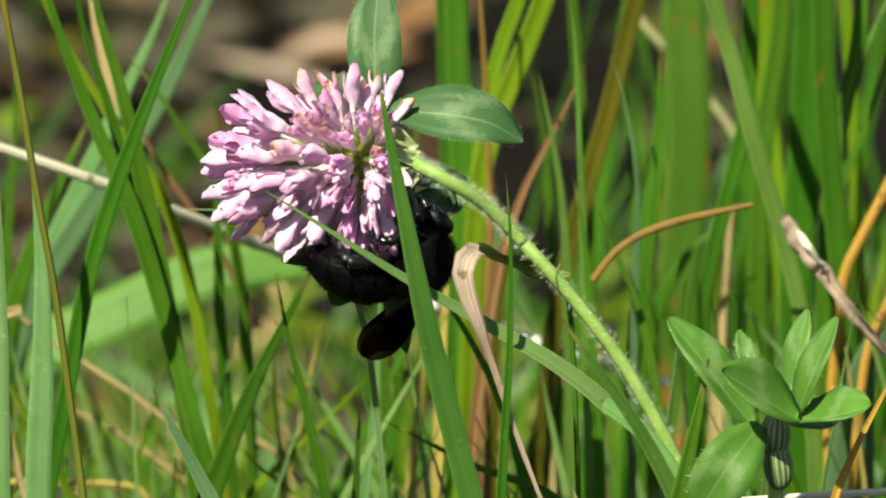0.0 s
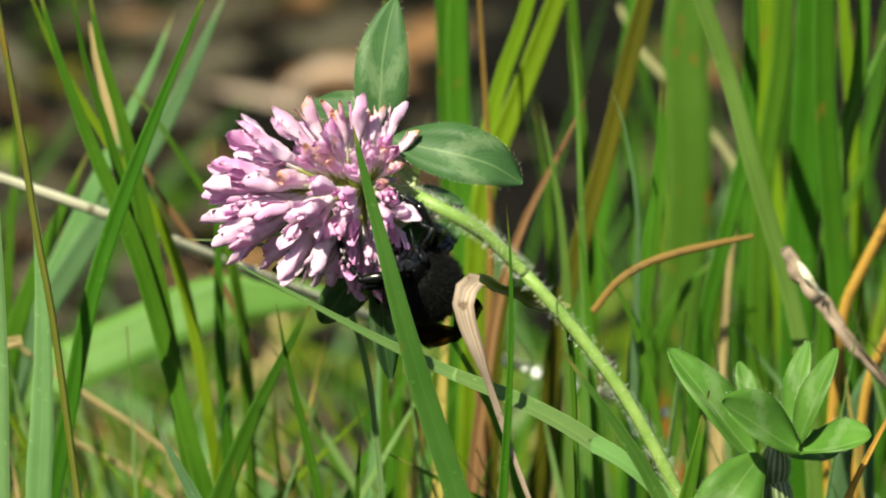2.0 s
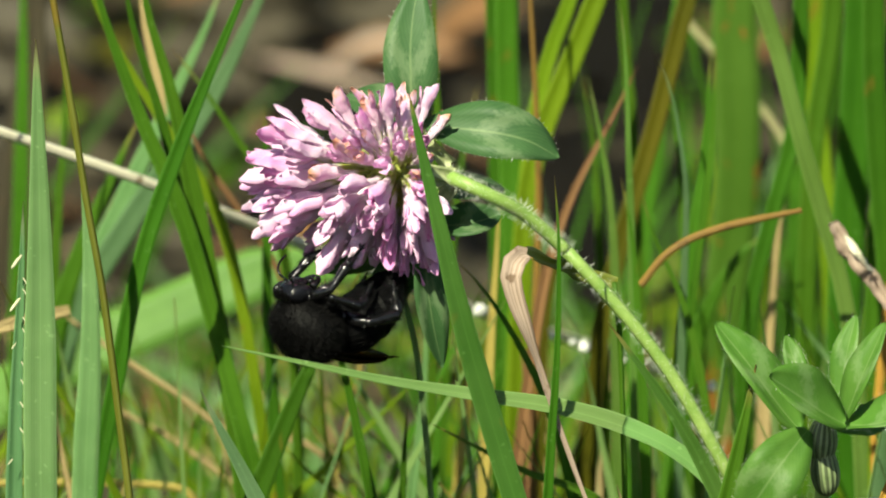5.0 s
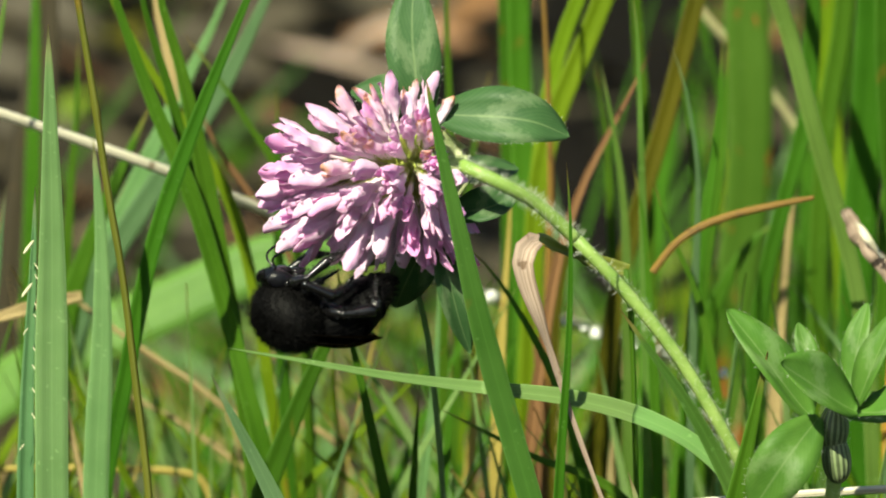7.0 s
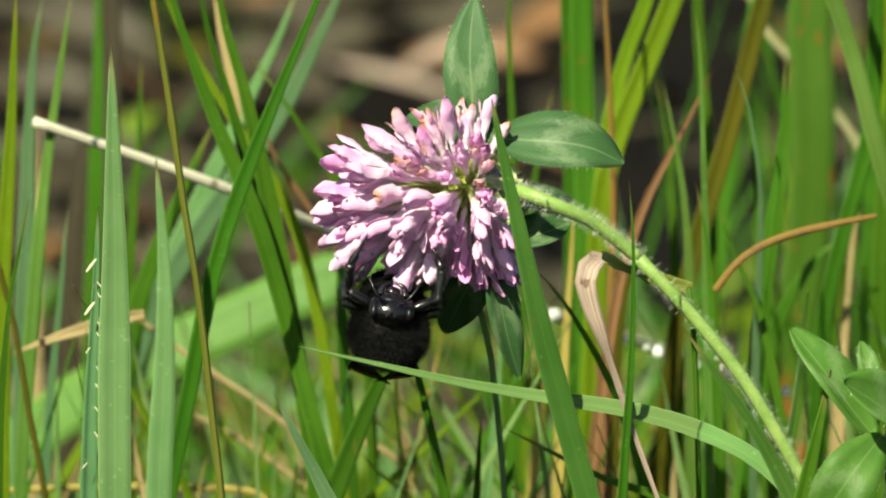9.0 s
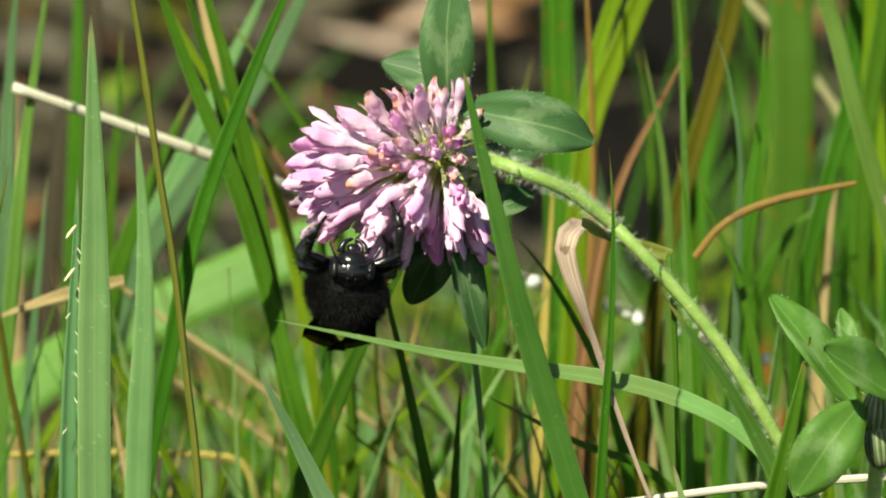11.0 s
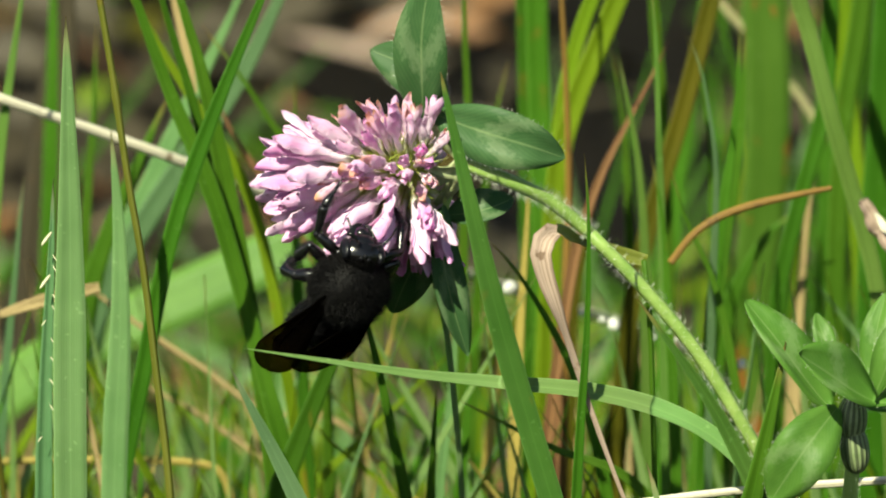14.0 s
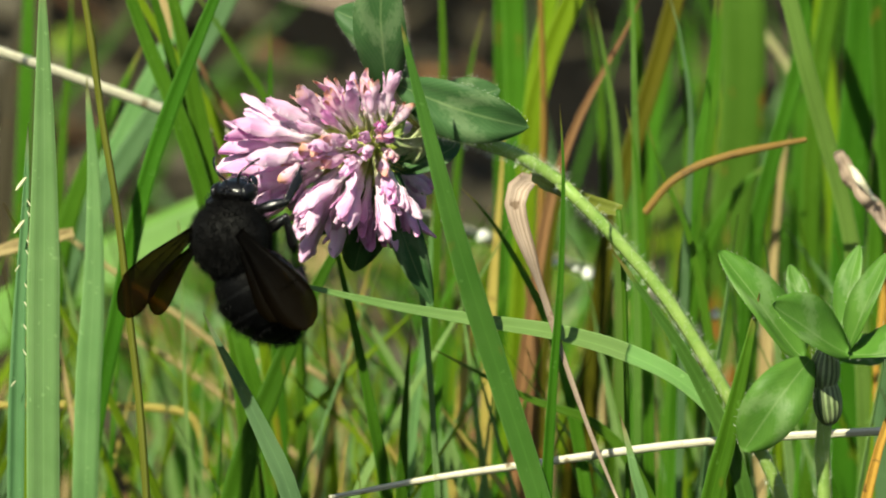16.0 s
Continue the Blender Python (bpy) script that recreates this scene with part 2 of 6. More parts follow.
def wing_material():
    k = Nodes("wing_membrane")
    u, v, uv = uv_split(k)
    cells = k.node("ShaderNodeTexVoronoi", Scale=4.0)
    cells.feature = 'DISTANCE_TO_EDGE'
    mp = k.coords("UV", (1.0, 1.6, 1))
    k.link(mp, cells.inputs["Vector"])
    vein = k.ramp(cells.outputs["Distance"], [(0.0, (1, 1, 1)), (0.05, (0, 0, 0))])
    col = k.mix(k.math('MULTIPLY', vein, 0.3), k.ramp(v, [(0.25, (0.0015, 0.0012, 0.0012)), (0.9, (0.005, 0.0032, 0.0012))]), (0.003, 0.0025, 0.0025))
    k.link(col, k.bsdf.inputs["Base Color"])
    k.set(Roughness=0.5)
    k.bsdf.inputs["Specular IOR Level"].default_value = 0.03
    k.bump(cells.outputs["Distance"], 0.04, 0.0001)
    t = k.node("ShaderNodeBsdfTransparent", Color=(0.40, 0.30, 0.11, 1))
    m = k.node("ShaderNodeMixShader", Fac=0.55)
    k.link(k.bsdf.outputs[0], m.inputs[1])
    k.link(t.outputs[0], m.inputs[2])
    k.link(m.outputs[0], k.out.inputs[0])
    return k.mat


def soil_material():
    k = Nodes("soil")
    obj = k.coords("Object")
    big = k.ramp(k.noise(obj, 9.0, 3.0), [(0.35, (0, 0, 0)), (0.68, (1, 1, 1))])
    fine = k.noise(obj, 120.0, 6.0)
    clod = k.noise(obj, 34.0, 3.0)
    # soil tones taken down to near black: the grass's shade is in the colour
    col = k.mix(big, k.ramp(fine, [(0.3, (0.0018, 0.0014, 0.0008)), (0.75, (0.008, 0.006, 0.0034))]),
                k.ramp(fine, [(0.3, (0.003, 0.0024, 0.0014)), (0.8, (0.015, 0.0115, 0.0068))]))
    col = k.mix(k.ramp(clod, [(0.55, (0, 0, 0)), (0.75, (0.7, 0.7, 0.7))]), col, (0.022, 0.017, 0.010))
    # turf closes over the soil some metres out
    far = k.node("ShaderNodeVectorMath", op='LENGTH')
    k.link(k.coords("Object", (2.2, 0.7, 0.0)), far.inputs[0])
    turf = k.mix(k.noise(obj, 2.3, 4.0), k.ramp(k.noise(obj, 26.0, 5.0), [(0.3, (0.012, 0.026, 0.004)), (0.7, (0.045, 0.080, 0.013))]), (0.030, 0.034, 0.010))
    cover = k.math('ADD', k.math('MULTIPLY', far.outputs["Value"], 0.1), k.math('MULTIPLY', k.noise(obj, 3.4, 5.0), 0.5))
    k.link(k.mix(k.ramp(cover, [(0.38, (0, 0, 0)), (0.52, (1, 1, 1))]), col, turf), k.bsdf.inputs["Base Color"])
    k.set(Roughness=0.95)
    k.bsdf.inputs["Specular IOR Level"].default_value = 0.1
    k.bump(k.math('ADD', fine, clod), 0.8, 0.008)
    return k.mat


LEAF = clover_leaf_material("clover_leaf", (0.038, 0.105, 0.032), (0.066, 0.148, 0.052), 0.2)
LEAF_YOUNG = clover_leaf_material("clover_leaf_young", (0.072, 0.195, 0.024), (0.128, 0.280, 0.045), 0.2)
PETAL = petal_material("petal_pink", (0.98, 0.93, 0.95), (0.96, 0.74, 0.91), (0.91, 0.49, 0.81))
PETAL_LIGHT = petal_material("petal_light", (0.99, 0.96, 0.96), (0.98, 0.85, 0.95), (0.95, 0.64, 0.89))
PETAL_OLD = petal_material("petal_faded", (0.96, 0.90, 0.92), (0.97, 0.80, 0.90), (0.93, 0.62, 0.82), old=0.85)
STEM = plain_material("clover_stem", (0.17, 0.30, 0.055), (0.31, 0.44, 0.12), 0.5, 260.0)
CALYX = plain_material("calyx_green", (0.30, 0.38, 0.05), (0.54, 0.58, 0.13), 0.6, 400.0)
HAIR = plain_material("plant_hair", (0.60, 0.66, 0.50), (0.80, 0.84, 0.72), 0.45, 90.0)
BUD = plain_material("stipule", (0.20, 0.27, 0.10), (0.50, 0.52, 0.30), 0.6, 500.0)
CHITIN = plain_material("bee_shell", (0.003, 0.003, 0.0035), (0.007, 0.0065, 0.007), 0.2, 500.0, bump=0.3, Specular_IOR_Level=0.65)
FUR = plain_material("bee_fur", (0.0018, 0.0018, 0.0018), (0.0045, 0.004, 0.004), 0.6, 600.0, bump=0.8, Specular_IOR_Level=0.12)
SHELL_MATT = plain_material("bee_abdomen", (0.0018, 0.0018, 0.002), (0.0035, 0.0035, 0.004), 0.5, 500.0, bump=0.5, Specular_IOR_Level=0.05)
EYE_DARK = plain_material("bee_eye", (0.004, 0.004, 0.006), (0.009, 0.009, 0.012), 0.3, 900.0, bump=0.3, Specular_IOR_Level=0.3)
WING = wing_material()
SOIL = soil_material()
SHEATH = sheath_material()
# near-white colour that stands in for sun glints on straw
GLINT_WHITE = plain_material("glint_white", (0.70, 0.70, 0.64), (0.88, 0.88, 0.84), 0.4, 500.0)
SEED = plain_material("grass_seed", (0.45, 0.46, 0.26), (0.70, 0.68, 0.45), 0.55, 300.0)


# ---- builders ----
def mesh_from(name, verts, faces, material, uvs=None, smooth=True):
    me = bpy.data.meshes.new(name)
    me.from_pydata([tuple(v) for v in verts], [], faces)
    if uvs is not None:
        lay = me.uv_layers.new(name="UVMap")
        ids = np.zeros(len(me.loops), dtype=np.int32)
        me.loops.foreach_get("vertex_index", ids)
        lay.data.foreach_set("uv", np.asarray(uvs, dtype=np.float32)[ids].ravel())
    if smooth:
        me.polygons.foreach_set("use_smooth", [True] * len(me.polygons))
    me.materials.append(material)
    me.update()
    return me


def part(name, me, parent, label="", at=None):
    ob = new(name, me)
    ob.parent = parent
    if at is not None:
        ob.matrix_basis = at
    return tagged(ob, label)


def curve_points(ctrl, n):
    """n evenly spaced points along a smooth curve through the control points (centripetal, so it never loops)."""
    p = [np.array(c, dtype=float) for c in ctrl]
    p = [2 * p[0] - p[1]] + p + [2 * p[-1] - p[-2]]
    knot = [0.0]
    for a, b in zip(p, p[1:]):
        knot.append(knot[-1] + max(1e-4, float(np.linalg.norm(b - a))) ** 0.5)
    dense = []
    for k in range(1, len(p) - 2):
        t0, t1, t2, t3 = knot[k - 1:k + 3]
        for t in np.linspace(t1, t2, 24, endpoint=(k == len(p) - 3)):
            a1 = (t1 - t) / (t1 - t0) * p[k - 1] + (t - t0) / (t1 - t0) * p[k]
            a2 = (t2 - t) / (t2 - t1) * p[k] + (t - t1) / (t2 - t1) * p[k + 1]
            a3 = (t3 - t) / (t3 - t2) * p[k + 1] + (t - t2) / (t3 - t2) * p[k + 2]
            b1 = (t2 - t) / (t2 - t0) * a1 + (t - t0) / (t2 - t0) * a2
            b2 = (t3 - t) / (t3 - t1) * a2 + (t - t1) / (t3 - t1) * a3
            dense.append((t2 - t) / (t2 - t1) * b1 + (t - t1) / (t2 - t1) * b2)
    d = np.array(dense)
    run = np.concatenate([[0], np.cumsum(np.linalg.norm(np.diff(d, axis=0), axis=1))])
    at = np.linspace(0, run[-1], n)
    return [Vector(q) for q in np.stack([np.interp(at, run, d[:, c]) for c in range(3)], axis=1)]


def ribbon(spine, widths, facing, keel=0.25, thick=0.25, twist=0.0, wave=0.0, seed=0):
    """A leaf of grass with thickness: verts (mm), faces and uvs. facing: the way its face looks."""
    rng = random.Random(seed)
    ph = rng.uniform(0, 6.28)
    n, across = len(spine), 5
    verts, uvs, faces = [], [], []
    for i, p in enumerate(spine):
        s = i / (n - 1)
        tan = (spine[min(i + 1, n - 1)] - spine[max(i - 1, 0)]).normalized()
        face = Vector(facing)
        face = (face - tan * face.dot(tan)).normalized()
        face = Matrix.Rotation(radians(twist) * s + wave * math.sin(5 * s + ph), 3, tan) @ face
        side = face.cross(tan)
        w = widths(s) / 2
        for layer in (1, -1):
            for j in range(across):
                q = j / (across - 1) * 2 - 1
                dip = keel * w * (abs(q) - 0.5)
                lift = thick / 2 * layer * (1 - 0.6 * abs(q))
                verts.append((p + side * (q * w) + face * (dip + lift)) * MM)
                uvs.append(((q + 1) / 2, s))
    ring = 2 * across
    order = list(range(across)) + list(range(2 * across - 1, across - 1, -1))
    for i in range(n - 1):
        for j in range(ring):
            a, b = order[j], order[(j + 1) % ring]
            faces.append((i * ring + a, i * ring + b, (i + 1) * ring + b, (i + 1) * ring + a))
    faces.append(tuple(order))
    faces.append(tuple((n - 1) * ring + k for k in reversed(order)))
    return verts, faces, uvs


def tube(spine, radius, sides=8):
    """A round stalk along a spine in mm: verts, faces, uvs."""
    n = len(spine)
    verts, uvs, faces = [], [], []
    ref = Vector((0.31, -0.9, 0.27)).normalized()
    for i, p in enumerate(spine):
        s = i / (n - 1)
        tan = (spine[min(i + 1, n - 1)] - spine[max(i - 1, 0)]).normalized()
        a = (ref - tan * ref.dot(tan)).normalized()
        b = tan.cross(a)
        r = radius(s)
        for j in range(sides):
            g = 2 * math.pi * j / sides
            verts.append((p + (a * math.cos(g) + b * math.sin(g)) * r) * MM)
            uvs.append((j / sides, s))
    for i in range(n - 1):
        for j in range(sides):
            k = (j + 1) % sides
            faces.append((i * sides + j, i * sides + k, (i + 1) * sides + k, (i + 1) * sides + j))
    faces.append(tuple(reversed(range(sides))))
    faces.append(tuple((n - 1) * sides + j for j in range(sides)))
    return verts, faces, uvs


def blob(centre, radii, rings=14, sides=18, shape=None):
    """A closed rounded body along y: verts in mm, faces and uvs. shape(s, g) scales the ring."""
    verts, uvs, faces = [], [], []
    c = Vector(centre)
    for i in range(rings + 1):
        s = i / rings
        th = math.pi * s
        for j in range(sides):
            g = 2 * math.pi * j / sides
            k = shape(s, g) if shape else 1.0
            r = math.sin(th) * k + 1e-3
            verts.append((c + Vector((radii[0] * r * math.cos(g), -radii[1] * math.cos(th), radii[2] * r * math.sin(g)))) * MM)
            uvs.append((j / sides, s))
    for i in range(rings):
        for j in range(sides):
            k = (j + 1) % sides
            faces.append((i * sides + j, i * sides + k, (i + 1) * sides + k, (i + 1) * sides + j))
    return verts, faces, uvs


def merged(*pieces):
    verts, faces, uvs = [], [], []
    for v, f, u in pieces:
        o = len(verts)
        verts += list(v)
        uvs += list(u)
        faces += [tuple(o + k for k in face) for face in f]
    return verts, faces, uvs


def spikes(points, length, width, seed, droop=0.0, spread=0.35):
    """Fine hairs: one three-sided spike for each (place mm, way)."""
    rng = random.Random(seed)
    verts, faces, uvs = [], [], []
    for p, way in points:
        d = (Vector(way).normalized() + Vector((rng.gauss(0, spread), rng.gauss(0, spread), rng.gauss(0, spread) - droop))).normalized()
        l = length * rng.uniform(0.6, 1.25)
        a = d.orthogonal().normalized()
        b = d.cross(a)
        o = len(verts)
        for j in range(3):
            g = 2.0944 * j
            verts.append((Vector(p) + (a * math.cos(g) + b * math.sin(g)) * width) * MM)
        verts.append((Vector(p) + d * l) * MM)
        uvs += [(0, 0), (0.5, 0), (1, 0), (0.5, 1)]
        faces += [(o, o + 1, o + 3), (o + 1, o + 2, o + 3), (o + 2, o, o + 3)]
    return verts, faces, uvs


def crumpled(piece, amount, pitch, seed, above=None):
    """The same piece with its points shifted by a smooth noise (mm), only above a height where one is given."""
    v, f, u = piece
    out = []
    for p in v:
        q = Vector(p) / MM
        n = noise.noise_vector(q * pitch + Vector((seed * 7.3, seed * 3.1, 0)))
        out.append((q + n * amount * (1.0 if above is None else min(1.0, max(0.0, q.z - above) / 3.0))) * MM)
    return out, f, u


CAMERA_SIDE = (0.0, -0.98, 0.2)


def rooted(ctrl, lean=0.35):
    """The control points, tip first, with the stalk carried on down into the soil."""
    p = [Vector(c) for c in ctrl]
    d = p[-1] - p[-2]
    drop = p[-1].z
    dx = max(-45.0, min(45.0, d.x / max(1.0, abs(d.z)) * drop * lean))
    p.append(Vector((p[-1].x + dx * 0.62, p[-1].y + 3, drop * 0.45)))
    p.append(Vector((p[-1].x + dx * 0.2, p[-1].y + 3, -6.0)))
    return p


blade_count = [0]


def grass_blade(ctrl, width, material, label, keel=0.3, twist=0.0, root=True, point=0.45, turn=0.0, thick=0.3, wave=0.0):
    """A leaf of grass from its tip down through the control points (mm) to its root in the soil."""
    blade_count[0] += 1
    pts = rooted(ctrl) if root else [Vector(c) for c in ctrl]
    top = 242.1 - 0.17 * pts[0].y
    if root and pts[0].z > top and pts[0].x > 5:        # a leaf that goes on well above the flower
        pts.insert(0, pts[0] + (pts[0] - pts[1]).normalized() * 28)
    spine = curve_points(pts, 60)
    length = sum((spine[i + 1] - spine[i]).length for i in range(59))
    tipped = min(0.9, max(0.12, point * 90.0 / length)) if root else point

    def widths(s):
        return width * (min(1.0, (s / tipped)) ** 0.75 * (1.0 if s < 0.8 else 1.0 - 0.35 * (s - 0.8) / 0.2) + 0.02)

    facing = Matrix.Rotation(radians(turn), 3, 'Z') @ Vector(CAMERA_SIDE)
    v, f, u = ribbon(spine, widths, facing, keel, thick, twist, wave, blade_count[0])
    u = [(a, 1 - b) for a, b in u]
    at = Vector(spine[-1]) * MM
    at.z = max(at.z, 0.0) if root else at.z
    v = [Vector(p) - at for p in v]
    dry = material.name.startswith("dry")
    ob = tagged(new("dry_grass_shoot" if dry else "grass_shoot"), label, "dry grass" if dry else "grass", "grass shoots")
    ob.location = at
    if not root:
        part("leaf_blade", mesh_from("leaf_blade", v, f, material, u), ob)
        return ob
    ring, cut = 10, 42                      # the leaf's lowest quarter clasps the stem as a sheath
    split = cut * ring
    upper = [q for q in f if max(q) < split + ring] + [tuple(range(split, split + 5)) + tuple(range(split + 9, split + 4, -1))]
    lower = [tuple(k - split for k in q) for q in f if min(q) >= split]
    part("leaf_blade", mesh_from("leaf_blade", v[:split + ring], upper, material, u[:split + ring]), ob)
    part("sheath", mesh_from("sheath", v[split:], lower, material, u[split:]), ob)
    return ob


def stalk(ctrl, radius, material, label, name="stalk", root=True, taper=0.3, knots=()):
    pts = rooted(ctrl) if root else [Vector(c) for c in ctrl]
    spine = curve_points(pts, 150)

    def rad(s):
        r = radius * (taper + (1 - taper) * min(1.0, s * 3.0))
        for kn in knots:
            r *= 1 + 0.35 * math.exp(-((s - kn) / 0.005) ** 2)
        return r

    v, f, u = tube(spine, rad, 8)
    at = Vector(spine[-1]) * MM
    me = mesh_from(name, [Vector(p) - at for p in v], f, material, u)
    ob = new(name, me)
    ob.location = at
    return tagged(ob, label, "stalk", "stalks")


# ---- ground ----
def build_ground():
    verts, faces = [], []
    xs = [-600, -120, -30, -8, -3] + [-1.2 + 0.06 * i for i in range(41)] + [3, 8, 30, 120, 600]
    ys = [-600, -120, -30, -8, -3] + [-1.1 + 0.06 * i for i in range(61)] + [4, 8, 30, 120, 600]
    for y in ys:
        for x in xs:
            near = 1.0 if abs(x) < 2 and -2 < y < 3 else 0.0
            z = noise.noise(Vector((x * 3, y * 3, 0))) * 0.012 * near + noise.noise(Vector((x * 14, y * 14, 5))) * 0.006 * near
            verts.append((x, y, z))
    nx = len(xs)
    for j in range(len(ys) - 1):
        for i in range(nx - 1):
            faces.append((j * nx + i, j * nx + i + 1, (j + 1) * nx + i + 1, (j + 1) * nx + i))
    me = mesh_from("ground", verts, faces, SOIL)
    tagged(new("ground", me), "brown uneven soil, its colour darkened for shade under the grass", "soil", kind="structure")


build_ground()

# ---- grass around the flower ----
def near_grass():
    g = grass_blade
    g([(-55.1, -4.0, 232.8), (-55.0, -4.0, 223.5), (-54.9, -4.0, 202.6), (-55.2, -4.0, 179.7), (-55.3, -4.0, 155.9)], 4.6, GRASS["pale"], "broad pale green grass blade with a withered tip", keel=0.35, point=0.5)
    g([(-57.5, 2.0, 208.6), (-58.0, 2.0, 196.4), (-59.0, 2.0, 178.3), (-59.6, 2.0, 154.3)], 2.4, GRASS["bluish"], "folded blue-green grass blade with frayed edge", keel=0.9)
    g([(-50.7, 30.0, 210.0), (-49.7, 30.0, 195.4), (-49.7, 30.0, 180.2), (-50.6, 30.0, 163.3), (-51.1, 30.0, 147.1)], 3.7, GRASS["pale"], "pale grass blade in sun", keel=0.2)
    # crossing tuft of dark blades
    g([(-51.4, 60.0, 236.1), (-48.6, 60.0, 225.1), (-43.3, 60.0, 209.7), (-37.1, 60.0, 194.2), (-29.2, 60.0, 164.7), (-25.1, 60.0, 147.2)], 2.6, GRASS["fresh"], "dark green grass blade of a tuft", keel=0.5)
    g([(-46.2, 66.0, 235.1), (-44.9, 66.0, 224.0), (-41.0, 66.0, 210.3), (-37.3, 66.0, 195.6), (-32.7, 66.0, 175.6), (-28.2, 66.0, 154.6)], 1.9, GRASS["deep"], "narrow dark green grass blade of a tuft", keel=0.5)
    g([(-43.8, 62.0, 235.8), (-42.0, 62.0, 224.7), (-38.9, 62.0, 213.6), (-36.5, 62.0, 202.4), (-33.0, 62.0, 183.4), (-29.3, 62.0, 159.0), (-28.1, 62.0, 146.7)], 2.7, GRASS["fresh"], "upright green grass blade of a tuft", keel=0.5)
    g([(-24.2, 42.0, 239.1), (-28.6, 42.0, 228.3), (-36.3, 42.0, 209.8), (-42.5, 42.0, 192.0), (-47.2, 42.0, 169.8), (-50.6, 42.0, 151.8)], 2.5, GRASS["deep"], "dark green grass blade leaning across a tuft", keel=0.45)
    g([(-23.6, 130.0, 222.7), (-28.6, 130.0, 211.8), (-34.9, 130.0, 199.1), (-44.5, 130.0, 184.4), (-56.4, 130.0, 165.1), (-64.8, 130.0, 139.0)], 3.8, GRASS["bluish"], "light green grass blade in the sun", keel=0.2)
    g([(-32.9, 140.0, 216.5), (-36.6, 140.0, 207.3), (-41.1, 140.0, 198.1), (-49.5, 140.0, 180.5), (-60.6, 140.0, 155.4)], 3.2, GRASS["pale"], "light green grass blade in the sun", keel=0.2)
    g([(-40.4, 110.0, 210.9), (-35.6, 110.0, 204.6), (-30.4, 110.0, 196.6), (-26.0, 110.0, 189.4), (-22.5, 110.0, 174.0), (-21.3, 110.0, 153.0)], 1.8, GRASS["fresh"], "thin green grass blade behind the flower", keel=0.3)
    g([(-45.8, 120.0, 198.2), (-52.1, 120.0, 184.6), (-58.6, 120.0, 167.2), (-62.5, 120.0, 141.4)], 3.8, GRASS["fresh"], "broad green grass blade behind a tuft", keel=0.15)
    g([(-54.6, 90.0, 230.3), (-50.0, 90.0, 218.5), (-45.2, 90.0, 209.7), (-40.2, 90.0, 201.3), (-33.4, 90.0, 189.8), (-29.1, 90.0, 173.8)], 1.8, GRASS["lime"], "thin yellow-green blade behind a tuft", keel=0.3)
    # thin tip that shows beside the flower, its stem bent down behind it
    g([(-30.8, 17.0, 204.2), (-27.0, 17.0, 204.0), (-21.4, 18.0, 203.5), (-12.5, 20.0, 201.2), (-6.8, 22.0, 196.2), (-3.2, 24.0, 186.6), (-1.2, 26.0, 172.7)], 0.9, GRASS["pale"], "thin pale grass tip bent over behind the flower", keel=0.6, point=0.2)
    # broad arched leaf
    g([(-3.8, 215.0, 152.8), (-16.9, 215.0, 153.4), (-29.6, 215.0, 152.2), (-43.2, 215.0, 146.4), (-54.9, 215.0, 140.9), (-64.7, 215.0, 136.2), (-74.6, 215.0, 130.4), (-85.4, 215.0, 121.4), (-95.4, 215.0, 108.3)], 9.3, GRASS["arched"], "broad arched pale green grass leaf", keel=0.04, point=0.2, turn=-27)
    # lower left
    g([(-32.4, -14.0, 185.2), (-30.3, -14.0, 180.9), (-27.6, -14.0, 175.6), (-23.3, -14.0, 166.6), (-20.1, -14.0, 158.9)], 2.7, GRASS["bluish"], "short pale grass blade with dark bands", keel=0.5, point=0.24)
    g([(-10.2, 50.0, 188.6), (-14.2, 50.0, 180.9), (-19.2, 50.0, 171.0), (-24.8, 50.0, 157.1), (-29.1, 50.0, 144.5)], 4.4, GRASS["deep"], "broad dark green grass blade", keel=0.35, point=0.6)
    g([(-15.5, 24.0, 193.3), (-14.1, 24.0, 184.9), (-11.6, 24.0, 174.0), (-9.2, 24.0, 162.2), (-6.9, 24.0, 149.5)], 1.9, GRASS["deep"], "narrow dark green grass blade", keel=0.5)
    g([(-25.7, 100.0, 204.7), (-25.6, 100.0, 185.1), (-25.4, 100.0, 169.8), (-24.6, 100.0, 153.6), (-23.8, 100.0, 137.2)], 2.0, GRASS["deep"], "narrow upright dark grass blade", keel=0.4)
    g([(0.5, 110.0, 227.0), (0.6, 110.0, 210.9), (1.1, 110.0, 196.6), (0.5, 110.0, 178.5)], 1.5, GRASS["fresh"], "thin upright grass blade behind the flower", keel=0.3)
    g([(-0.5, 80.0, 180.4), (-0.7, 80.0, 172.5), (-1.6, 80.0, 158.3), (-3.4, 80.0, 143.1)], 1.8, GRASS["pale"], "whitish green grass stem", keel=0.6)
    g([(3.8, 40.0, 191.6), (7.1, 40.0, 188.2), (12.1, 40.0, 180.5), (16.7, 40.0, 171.1), (20.5, 40.0, 158.3)], 1.9, GRASS["fresh"], "green grass blade under the clover", keel=0.4)
    g([(-24.8, 90.0, 154.1), (-20.0, 90.0, 148.7), (-12.6, 90.0, 142.4), (-7.4, 90.0, 134.3)], 1.6, GRASS["lime"], "thin yellow-green grass blade", keel=0.3)
    g([(-17.2, 110.0, 162.2), (-11.0, 110.0, 153.0), (-3.9, 110.0, 143.9), (3.2, 110.0, 134.7)], 1.9, GRASS["fresh"], "leaning green grass blade", keel=0.3)
